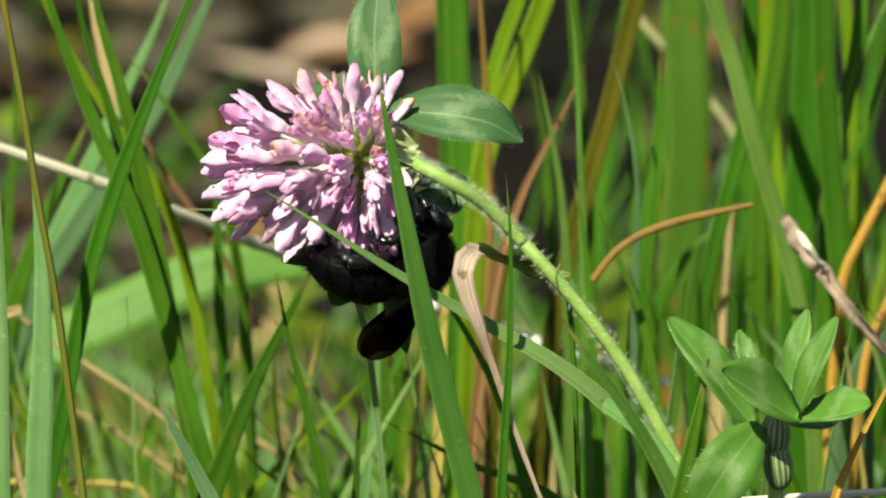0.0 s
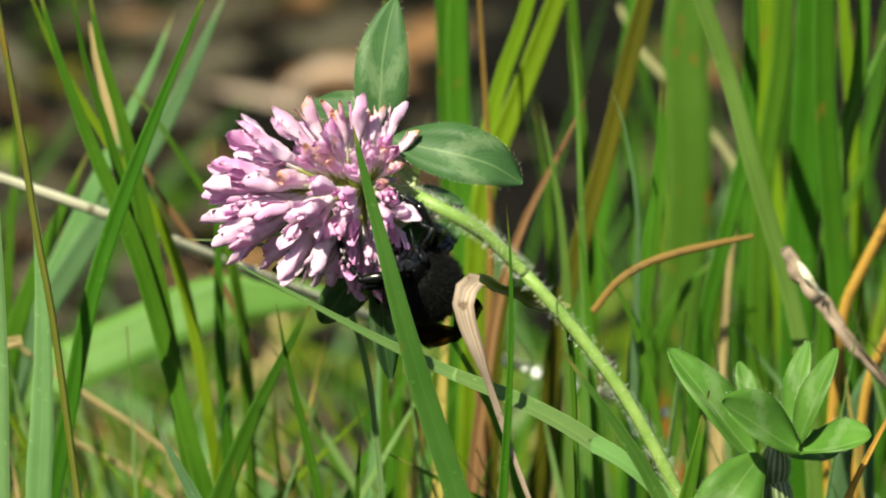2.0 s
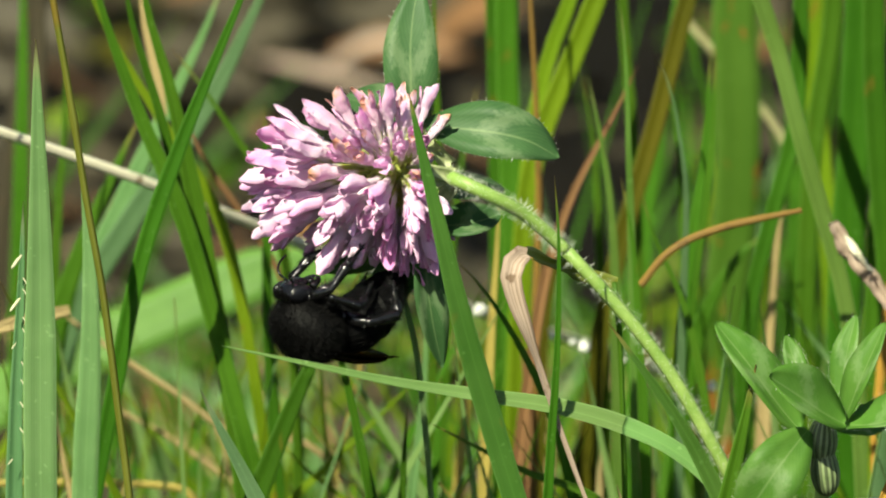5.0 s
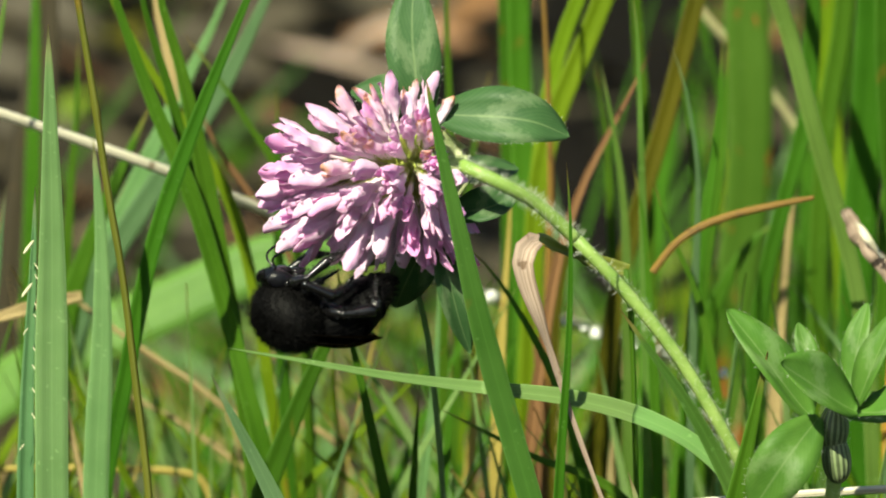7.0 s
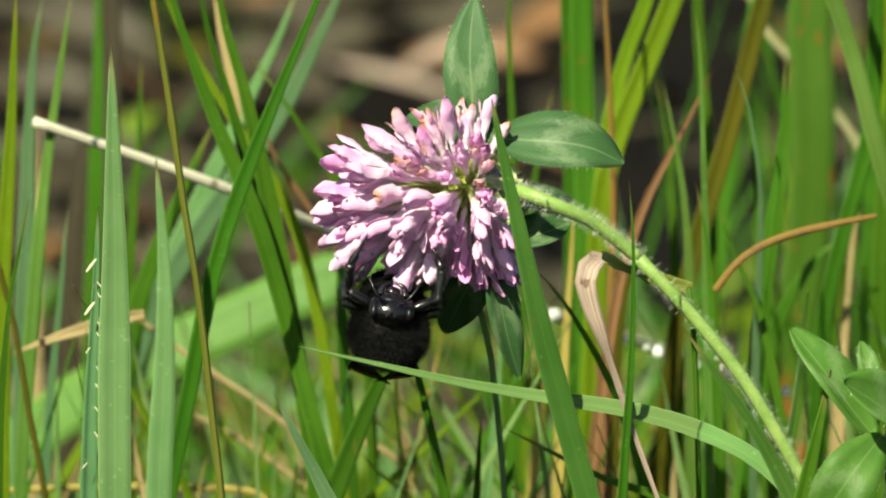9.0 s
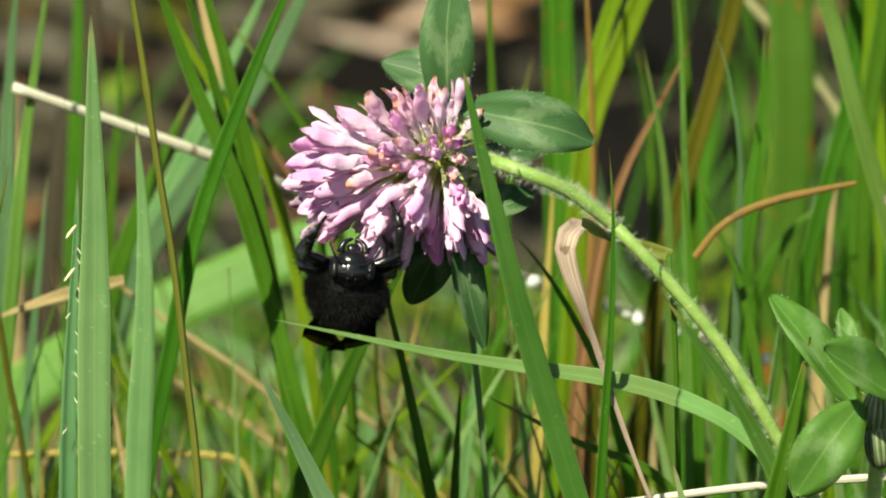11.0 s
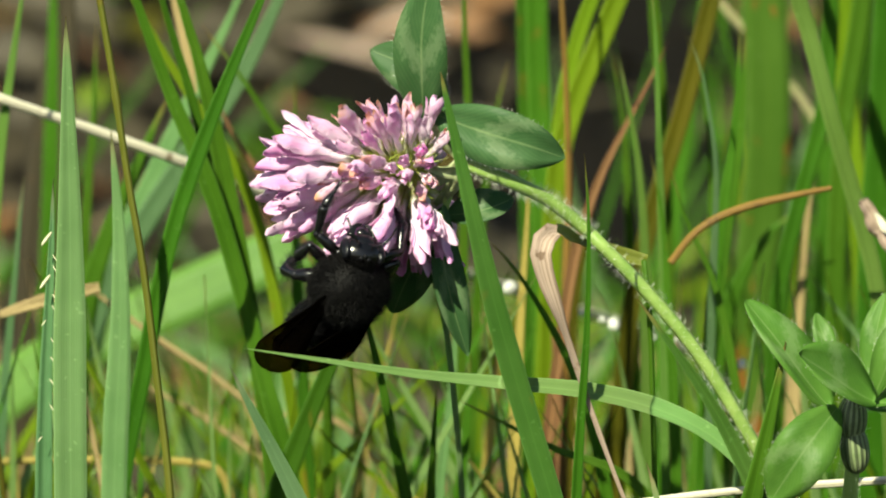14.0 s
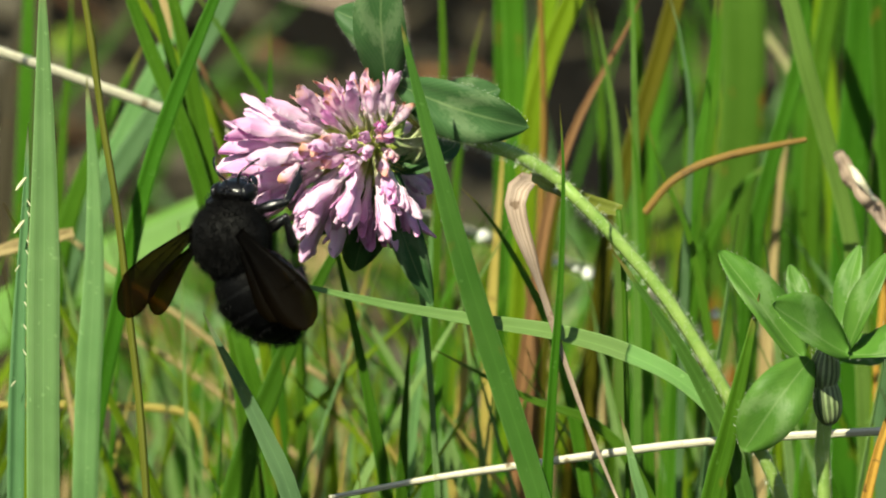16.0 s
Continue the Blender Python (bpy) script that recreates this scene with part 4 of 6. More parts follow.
def frayed_awns():
    """Pale spikelets that stand off the folded blade."""
    rows = [(-57.5, 0.0, 200.4), (-57.8, 0.0, 194.2), (-58.8, 0.0, 171.4), (-58.1, 0.0, 188.2), (-57.5, 0.0, 197.6), (-57.5, 0.0, 196.0), (-57.6, 0.0, 191.9), (-57.7, 0.0, 190.3), (-57.9, 0.0, 185.5), (-58.0, 0.0, 182.9), (-58.1, 0.0, 179.6), (-58.2, 0.0, 175.9)]
    for i, p in enumerate(rows):
        big = i < 2
        v, f, u = blob((0, 0, 0), (0.26 if big else 0.1, 1.25 if big else 0.6, 0.22 if big else 0.09), 8, 8)
        me = mesh_from("spikelet", v, f, SEED, u)
        ob = new("spikelet", me)
        away = 0.0 if i < 4 else 0.0011
        ob.matrix_basis = Matrix.Translation(Vector(p) * MM + Vector((-0.0009 + away, -0.0006, 0.0))) @ Euler((radians(80), radians(38 if i < 4 else -32), 0)).to_matrix().to_4x4()
        tagged(ob, "pale grass spikelet on a frayed blade", "spikelet", "spikelets")


near_grass()
node_stem = dry_grass()
folded_dead_leaf()
frayed_awns()
straw_glints()


# ---- the grass further back ----
def far_grass():
    rng = random.Random(11)
    bins = {"fresh": [], "deep": [], "lime": [], "pale": [], "light": []}
    dead = []
    for i in range(420):
        y = rng.uniform(0.19, 0.85) ** 1.0 * 1000
        half = 78 * (1 + y / 978)
        x = rng.uniform(-half - 20, half + 20)
        mid = 200 - 0.21 * y
        # the stand is thinner towards the upper left, where soil shows through
        z = mid + rng.uniform(-75, 62)
        thin_out = 0.93 if x < half * 0.05 else (0.93 if x < half * 0.4 else 0.5)
        if z > mid - 14 and rng.random() < thin_out:
            z = mid - rng.uniform(20, 80)
        if z < 25:
            z = rng.uniform(15, 40)
        lean = rng.gauss(0, 34)
        tip = Vector((x, y, z))
        low = Vector((x + lean * 0.3 + rng.gauss(0, 9), y + rng.gauss(0, 6), z * 0.62))
        foot = Vector((x + lean, y + rng.gauss(0, 6), -4))
        spine = curve_points([tip, low, foot], 12)
        w = rng.choice([1.2, 1.8, 2.4, 3.2, 4.4])
        is_dead = rng.random() < 0.14
        kind = rng.choice(["fresh", "fresh", "deep", "lime", "pale"])
        piece = ribbon(spine, lambda s, w=w: w * (min(1, s / 0.4) ** 0.8 + 0.03), (rng.gauss(0, 0.35), -0.98, 0.2), 0.3, 0.3, rng.gauss(0, 20), 0.0, i)
        piece = (piece[0], piece[1], [(a, 1 - b) for a, b in piece[2]])
        (dead if is_dead else bins[kind]).append(piece)
    # taller leaves behind the stand beside the clover
    for i in range(46):
        y = rng.uniform(170, 420)
        half = 62 * (1 + y / 978)
        x = rng.uniform(0.5 * half, half * 1.4)
        mid = 200 - 0.21 * y
        z = mid + rng.choice([rng.uniform(-30, 30), rng.uniform(20, 95)])
        lean = rng.gauss(0, 26)
        spine = curve_points([Vector((x, y, z)), Vector((x + lean * 0.4 + rng.gauss(0, 6), y, z * 0.6)), Vector((x + lean, y, -4))], 14)
        w = rng.choice([1.0, 1.4, 1.9, 2.6])
        piece = ribbon(spine, lambda s, w=w: w * (min(1, s / 0.3) ** 0.8 + 0.03), (rng.gauss(0, 0.35), -0.98, 0.2), 0.3, 0.3, rng.gauss(0, 20), 0.0, i)
        piece = (piece[0], piece[1], [(p, 1 - q) for p, q in piece[2]])
        bins[rng.choice(["fresh", "deep", "deep"])].append(piece)
    # thin criss-cross growth low in the stand
    low = {"yellow": [], "tan": []}
    for i in range(230):
        y = rng.uniform(45, 240)
        half = 68 * (1 + y / 978)
        x = rng.uniform(-half, half)
        mid = 200 - 0.21 * y
        z = mid - abs(rng.gauss(22, 22))
        lean = rng.gauss(0, 38)
        tip = Vector((x, y, z))
        spine = curve_points([tip, Vector((x + lean * 0.45 + rng.gauss(0, 5), y + 4, z * 0.7)), Vector((x + lean * 0.9, y + 8, z * 0.3)), Vector((x + lean, y + 10, -4))], 14)
        w = rng.choice([0.9, 1.2, 1.6, 2.2])
        piece = ribbon(spine, lambda s, w=w: w * (min(1, s / 0.3) ** 0.8 + 0.03), (rng.gauss(0, 0.5), -0.9, 0.4), 0.3, 0.25, rng.gauss(0, 30), 0.0, i)
        piece = (piece[0], piece[1], [(p, 1 - q) for p, q in piece[2]])
        kind = rng.choice(["fresh", "fresh", "lime", "lime", "lime", "lime", "pale", "pale", "light", "light", "light", "yellow", "tan"])
        (low[kind] if kind in low else bins[kind]).append(piece)
    for kind, pieces in low.items():
        v, f, u = merged(*pieces)
        tagged(new("background_dry_grass", mesh_from("background_dry_grass", v, f, DRY[kind], u)), "thin yellowed grass low in the stand", "dry grass", kind="stuff")
    for kind, pieces in bins.items():
        me = mesh_from("background_grass", *merged(*pieces)[:2], GRASS[kind], merged(*pieces)[2])
        tagged(new("background_grass", me), "green meadow grass standing further back", "grass", kind="stuff")
    v, f, u = merged(*dead)
    tagged(new("background_dry_grass", mesh_from("background_dry_grass", v, f, DRY["tan"], u)), "tan dead grass standing further back", "dry grass", kind="stuff")


def meadow():
    """The same grass on all sides, low before the flower and beyond what stands behind it."""
    rng = random.Random(77)
    bins = {"fresh": [], "deep": [], "lime": []}
    for i in range(13000):
        x, y = rng.uniform(-2300, 2300), rng.uniform(-2200, 3600)
        tall = rng.uniform(60, 230)
        reach = (110 if x < 0 and y < 700 else 62) + 0.083 * max(0.0, y + 980)
        if abs(x) < reach + 15:
            if y < -70:                     # kept under the line of sight
                tall = min(tall, (408 - 0.255 * (y + 978) - 25) * rng.uniform(0.4, 0.95))
                if abs(x) < 60 and y < -880:
                    continue
            elif y < 1480:
                continue
        lean, side = rng.gauss(0, 35), rng.gauss(0, 35)
        spine = [Vector((x, y, tall)), Vector((x + lean * 0.35, y + side * 0.35, tall * 0.66)), Vector((x + lean * 0.8, y + side * 0.8, tall * 0.33)), Vector((x + lean, y + side, -3))]
        w = rng.uniform(2.0, 5.0)
        g = rng.uniform(0, 6.283)
        bins[rng.choice(["fresh", "fresh", "deep", "lime"])].append(ribbon(spine, lambda s, w=w: w * (min(1, s / 0.5) + 0.03), (math.cos(g), math.sin(g), 0.3), 0.3, 0.3))
    for kind, pieces in bins.items():
        v, f, u = merged(*pieces)
        u = [(a, 1 - b) for a, b in u]
        tagged(new("meadow_grass", mesh_from("meadow_grass", v, f, GRASS[kind], u)), "green meadow grass all around", "grass", kind="stuff")


def litter():
    """Dead leaves and stalks that lie on the soil."""
    rng = random.Random(5)
    piles = {"russet": [], "drab": [], "paper": []}
    for i in range(620):
        y = rng.uniform(250, 1750)
        half = 85 * (1 + y / 978)
        x = rng.uniform(-half, half)
        bare = x > 0.12 * half
        if bare and rng.random() < 0.8:
            continue                        # darker, barer soil on that side
        p = Vector((x, y, rng.uniform(1, 12)))
        g = rng.uniform(0, math.pi)
        d = Vector((math.cos(g), math.sin(g) * 0.7, rng.gauss(0, 0.3))) * rng.uniform(8, 34)
        spine = curve_points([p - d, p + Vector((0, 0, rng.uniform(0, 7))), p + d], 7)
        w = rng.choice([2.0, 4.0, 7.0, 11.0, 15.0])
        kind = "drab" if bare else rng.choice(["russet", "drab", "drab", "drab", "drab", "drab", "drab", "drab", "drab", "drab", "drab", "drab", "drab", "russet"])
        piles[kind].append(ribbon(spine, lambda s, w=w: w * (0.3 + math.sin(math.pi * s)), (rng.gauss(0, 0.4), -0.5, 1), 0.4, 0.4, rng.gauss(0, 40), 0.0, i))
    # a paler drift of broad dead leaves far behind the flower
    for i in range(14):
        p = Vector((rng.gauss(-52, 24), rng.uniform(1120, 1380), rng.uniform(3, 24)))
        g = rng.uniform(0, math.pi)
        d = Vector((math.cos(g), math.sin(g) * 0.6, rng.gauss(0, 0.5))) * rng.uniform(10, 24)
        spine = curve_points([p - d, p + Vector((0, 0, rng.uniform(0, 7))), p + d], 7)
        w = rng.choice([3.0, 5.0, 8.0])
        piles[rng.choice(["paper", "drab", "drab"])].append(ribbon(spine, lambda s, w=w: w * (0.3 + math.sin(math.pi * s)), (rng.gauss(0, 0.4), -0.8, 0.8), 0.4, 0.4, rng.gauss(0, 40), 0.0, i))
    for kind, pieces in piles.items():
        v, f, u = merged(*pieces)
        tagged(new("leaf_litter", mesh_from("leaf_litter", v, f, DRY[kind], u)), "dead leaves and stalks lying on the soil", "leaf litter", kind="stuff")


def ground_clumps():
    """Clumps of short dead and green leaves on the soil, far behind."""
    rng = random.Random(31)
    heaps = {"drab": [], "russet": [], "lime": [], "deep": [], "olive": []}
    for i in range(340):
        y = rng.uniform(560, 2300)
        half = 80 * (1 + y / 978)
        cx = rng.uniform(-half, half)
        if cx > 0.05 * half and rng.random() < 0.85:
            continue
        kind = rng.choice(["drab", "russet", "russet", "lime", "deep", "deep", "olive", "olive"])
        big = rng.uniform(4, 14)
        for k in range(rng.randrange(5, 12)):
            g = rng.uniform(0, 6.283)
            d = Vector((math.cos(g), math.sin(g), rng.uniform(0.2, 1.1))) * big * rng.uniform(0.6, 1.4)
            c = Vector((cx + rng.gauss(0, big * 0.5), y + rng.gauss(0, big * 0.5), 0))
            spine = curve_points([c, c + d * 0.6, c + d + Vector((0, 0, -big * 0.3))], 6)
            heaps[kind].append(ribbon(spine, lambda s, b=big: b * 0.5 * math.sin(math.pi * min(1, 0.15 + 0.8 * s)), (0, -0.6, 0.8), 0.3, 0.4, rng.gauss(0, 30), 0.0, i))
    for kind, pieces in heaps.items():
        v, f, u = merged(*pieces)
        mat = DRY[kind] if kind in DRY else GRASS[kind]
        tagged(new("ground_plants", mesh_from("ground_plants", v, f, mat, u)), "low green leaves and dead clumps on the soil", "ground plants", kind="stuff")


def low_weeds():
    """Rosettes of broad green leaves low on the soil far behind."""
    rng = random.Random(8)
    for cx, cy, n in ((-38, 640, 9), (-70, 780, 8), (10, 820, 7), (60, 700, 8), (-10, 560, 7)):
        c = Vector((cx, cy, 0))
        weed = tagged(new("low_weed"), "low green weed rosette on the soil", "weed", "low weeds")
        weed.location = c * MM
        for i in range(n):
            g = 6.283 * i / n + rng.uniform(-0.3, 0.3)
            d = Vector((math.cos(g), math.sin(g), 0))
            l = rng.uniform(14, 26)
            spine = curve_points([Vector((0, 0, 1)), d * l * 0.5 + Vector((0, 0, rng.uniform(6, 14))), d * l + Vector((0, 0, rng.uniform(2, 12)))], 9)
            v, f, u = ribbon(spine, lambda s, l=l: l * 0.45 * math.sin(math.pi * min(1, 0.12 + 0.88 * s)), (0, -0.25, 1), 0.25, 0.4, 0, 0.0, i)
            part("leaf", mesh_from("leaf", v, f, GRASS["fresh"], u), weed)


far_grass()
meadow()
litter()
ground_clumps()
low_weeds()


# ---- two leaves that move ----
def bending_leaf():
    """The arching leaf in front of the flower: three stiff lengths on one another."""
    base = Vector((42.1, -8.0, 163.9))
    k1 = Vector((27.4, -10.0, 178.1))
    k2 = Vector((5.2, -13.5, 183.0))
    tip = Vector((-29.5, -27.0, 191.8))
    root = tagged(new("arching_grass_leaf"), "long arching green grass leaf crossing before the flower", "grass", "grass blades")
    root.location = base * MM
    foot = [base, Vector((43.0, -7.0, 155.8)), Vector((44.0, -4.0, 113.4)), Vector((45.5, 0.0, -17.9))]
    v, f, u = ribbon(curve_points(foot, 14), lambda s: 2.6 - 0.6 * s, CAMERA_SIDE, 0.7, 0.3)
    part("sheath", mesh_from("sheath", [Vector(p) - base * MM for p in v], f, GRASS["fresh"], u), root)

    whole = curve_points([base, (40.3, -8.0, 168.6), (35.0, -8.5, 173.9), k1, (17.9, -11.5, 181.0), k2, (-6.6, -18.5, 185.7), (-20.6, -24.0, 189.5), tip], 120)
    cut1 = min(range(120), key=lambda i: (whole[i] - k1).length)
    cut2 = min(range(120), key=lambda i: (whole[i] - k2).length)

    def wide(s):
        return 2.1 + 0.8 * min(1.0, s / 0.25) if s < 0.3 else 2.8 * (1 - ((s - 0.3) / 0.7) ** 1.1) + 0.1

    def piece(name, a, b, at, thick):
        span = (b - a) / 119
        v, f, u = ribbon(whole[a:b + 1], lambda s: wide(a / 119 + s * span), (-0.15, -0.72, 0.68), 0.5, thick)
        u = [(p, 0.1 + 0.6 * (a / 119 + q * span)) for p, q in u]
        return new(name, mesh_from(name, [Vector(p) - Vector(at) * MM for p in v], f, GRASS["light"], u))

    low = piece("lower_length", 0, cut1 + 1, base, 0.34)
    mid = piece("middle_length", cut1 - 1, cut2 + 1, k1, 0.22)
    end = piece("tip_length", cut2 - 1, 119, k2, 0.3)
    for ob in (low, mid, end):
        ob.parent = root
    return low, mid, end, (k1 - base) * MM, (k2 - k1) * MM


def front_leaf():
    """The near upright leaf that sways before the flower, on its sheath."""
    pivot = Vector((13.3, -15.3, 163.7))
    root = tagged(new("front_grass_leaf"), "upright green grass leaf standing before the flower", "grass", "grass blades")
    root.location = pivot * MM
    v, f, u = ribbon(curve_points([(17.4, -14.2, 142.0), (18.4, -14.0, 116.8), (19.8, -13.0, -18.8)], 14), lambda s: 3.8 - s, CAMERA_SIDE, 0.6, 0.35)
    part("sheath", mesh_from("sheath", [Vector(p) - pivot * MM for p in v], f, GRASS["fresh"], u), root)
    spine = curve_points([(-2.3, -19.5, 227.9), (-0.7, -19.5, 220.1), (1.9, -19.2, 208.2), (5.2, -17.6, 193.4), (9.5, -15.8, 177.3), pivot, (15.2, -15.0, 156.2), (16.9, -14.8, 145.5), (18.0, -14.6, 133.6)], 56)
    v, f, u = ribbon(spine, lambda s: 3.35 * (min(1, s / 0.42) ** 0.62) + 0.06, CAMERA_SIDE, 0.4, 0.35, 12)
    u = [(a, 1 - b * 0.8) for a, b in u]
    blade = new("leaf_blade", mesh_from("leaf_blade", [Vector(p) - pivot * MM for p in v], f, GRASS["blade"], u))
    blade.parent = root
    return blade


leaf_low, leaf_mid, leaf_end, low_to_mid, mid_to_end = bending_leaf()
front_blade = front_leaf()


def spin(deg):
    """A turn in the plane that faces the camera, clockwise as seen."""
    return Matrix.Rotation(radians(deg), 4, 'Y')


def move_near_blades():
    # clockwise turn of each length, in degrees; the leaf is held up by the bee until about 1.9 s
    bend = [(0.0, 13.0, 10.6, -1.4), (1.0, 12.7, 10.3, -1.4), (1.5, 12.4, 10.0, -1.2), (1.8, 11.5, 10.5, -0.5), (2.0, 7.2, 9.3, 1.6), (2.1, 5.85, 7.55, 1.29), (2.2, 6.95, 8.97, 1.53), (2.3, 5.20, 6.71, 1.14), (2.4, 6.00, 7.74, 1.32), (2.5, 6.95, 8.97, 1.53), (2.6, 7.15, 9.22, 1.57), (2.8, 4.80, 6.19, 1.06), (3.0, 4.60, 5.93, 1.01), (3.2, 3.55, 4.58, 0.78), (3.4, 2.6, 3.4, 0.6), (3.6, 1.7, 2.2, 0.4), (4.2, 1.5, 2.0, 0.3), (6.3, -0.2, -0.3, -0.1), (7.0, 0.0, 0.0, 0.0), (7.5, 0.4, 0.5, 0.1), (8.0, 0.1, 0.1, 0.0), (8.5, 1.45, 1.9, 0.3), (9.0, 1.05, 1.4, 0.25), (9.5, 0.1, 0.1, 0.0), (10.0, 0.9, 1.1, 0.2), (12.5, 0.0, 0.0, 0.0), (14.5, -0.5, -0.7, -0.1), (15.5, 0.0, 0.0, 0.0), (16.0, 0.9, 1.2, 0.2)]
    lows, mids, ends = [], [], []
    for t, a, b, c in bend:
        m1 = spin(a)
        m2 = m1 @ Matrix.Translation(low_to_mid) @ spin(b)
        lows.append((t, m1))
        mids.append((t, m2))
        ends.append((t, m2 @ Matrix.Translation(mid_to_end) @ spin(c)))
    walk(leaf_low, lows)
    walk(leaf_mid, mids)
    walk(leaf_end, ends)
    sway = [(0.0, 1.9), (0.5, 0.2), (1.5, -1.2), (2.0, -1.6), (2.5, -1.9), (3.0, -2.6), (3.5, -3.7), (4.0, -1.5), (6.5, -0.2), (7.0, 0.0), (8.0, -0.3), (9.0, 0.3),
            (10.0, -0.4), (12.5, -0.9), (13.5, -0.4), (14.5, -0.6), (15.5, -2.0), (16.0, -2.3)]
    walk(front_blade, [(t, spin(a)) for t, a in sway])
    rest = node_stem.matrix_basis.copy()
    walk(node_stem, [(t, rest @ spin(a)) for t, a in ((0.0, -0.3), (3.5, -0.4), (7.0, 0.0), (8.0, 0.2), (9.0, 0.5), (9.5, 0.7), (10.0, 0.6), (12.5, 0.1), (16.0, 0.1))])


# ---- the red clover ----
PLANT = Vector((41.4, 0.0, 170.6))
JOINT = Vector((18.2, 0.0, 202.0))
NECK = Vector((1.3, 2.0, 212.2))
AXIS = Vector((-0.95, 0.07, -0.15)).normalized()


def leaf_width(width, peak, sharp):
    """The outline of a leaflet: its width along the midrib, broadest at peak; sharp gives a pointed end."""
    k = math.log(0.5) / math.log(peak)
    return lambda s: width * math.sin(math.pi * min(1.0, 0.012 + 0.988 * s ** k)) ** sharp + 0.04


def leaflet_mesh(name, midrib, width, facing, at, fold=0.35, peak=0.5, sharp=0.72, seed=1, mat=LEAF, wave=0.08):
    """A trefoil leaflet along its midrib (mm), folded to a shallow V, as a mesh round at."""
    v, f, u = ribbon(curve_points(midrib, 30), leaf_width(width, peak, sharp), Vector(facing).normalized(), fold, 0.2, 0, wave, seed)
    return mesh_from(name, [Vector(p) - Vector(at) * MM for p in v], f, mat, u)


def margin_hairs(midrib, width, facing, peak, sharp, fold, n, seed):
    """Places and ways of the hairs along a leaflet's edge."""
    rng = random.Random(seed)
    face = Vector(facing).normalized()
    spine = curve_points(midrib, 30)
    wide = leaf_width(width, peak, sharp)
    out = []
    for i in range(n):
        k = rng.randrange(1, 29)
        tan = (spine[k + 1] - spine[k - 1]).normalized()
        up = (face - tan * face.dot(tan)).normalized()
        side = up.cross(tan) * rng.choice((-1, 1))
        w = wide(k / 29) / 2
        out.append((spine[k] + side * w + up * (fold * w * 0.5), side + tan * 0.4))
    return out


def floret_mesh(name, length, open_, bend, material, seed):
    """One clover floret along z: a slim tube that swells to a closed bud of petals, a banner folded over it and two short wings."""
    rng = random.Random(seed)
    L = length
    lean = rng.gauss(0, 0.5)

    def at(z, back=0.0, side=0.0):
        q = z / L
        return Vector((side + lean * q * q, back - bend * q * q * L, z))

    girth = rng.uniform(0.48, 0.85)

    def swell(s):
        if s < 0.5:
            return 0.42 + 0.2 * s
        if s < 0.76:
            return 0.52 + 0.4 * girth * math.sin(math.pi / 2 * (s - 0.5) / 0.26)
        return (0.52 + 0.4 * girth) * max(0.16, math.cos(math.pi / 2 * ((s - 0.76) / 0.25) ** 1.5))

    body = tube([at(L * 0.94 * q / 14) for q in range(15)], swell, 8)
    body = ([Vector((p[0] * 1.05, p[1], p[2])) for p in body[0]], body[1], [(a, 0.94 * b) for a, b in body[2]])
    wide = rng.uniform(2.2, 3.0)
    banner = [at(L * 0.46, 0.45), at(L * 0.66, 0.75), at(L * 0.85, 0.7 + 0.6 * open_), at(L * 1.04, 0.5 + 1.6 * open_)]
    bn = ribbon(curve_points(banner, 14), lambda s: wide * (0.42 + 0.58 * math.sin(math.pi / 2 * min(1, s / 0.5))) * (1.0 if s < 0.6 else max(0.2, math.cos(math.pi / 2 * ((s - 0.6) / 0.42) ** 2.0))),
                (0, -1, 0.1), 1.15 - 0.45 * open_, 0.12, rng.gauss(0, 10), 0.1, seed)
    bn = (bn[0], bn[1], [(a, 0.45 + 0.55 * b) for a, b in bn[2]])
    bits = [body, bn]
    for sx in (-1, 1):
        out = 0.45 + 0.5 * open_ + rng.uniform(0, 0.25)
        wing = [at(L * 0.55, -0.25, sx * 0.5), at(L * 0.72, -0.6, sx * 0.75), at(L * rng.uniform(0.84, 0.93), -0.7 - 0.3 * open_, sx * (0.6 + out * 0.5))]
        w = ribbon(curve_points(wing, 9), lambda s: 0.5 + 0.95 * math.sin(math.pi * min(1, 0.08 + 0.8 * s)), (sx * 0.75, -0.6, 0), 0.5, 0.12, sx * rng.uniform(0, 20))
        bits.append((w[0], w[1], [(a, 0.6 + 0.4 * b) for a, b in w[2]]))
    v, f, u = crumpled(crumpled(merged(*bits), 0.55, 0.35, seed, 4.0), 0.26, 1.3, seed + 40, 4.0)
    return mesh_from(name, v, f, material, u)


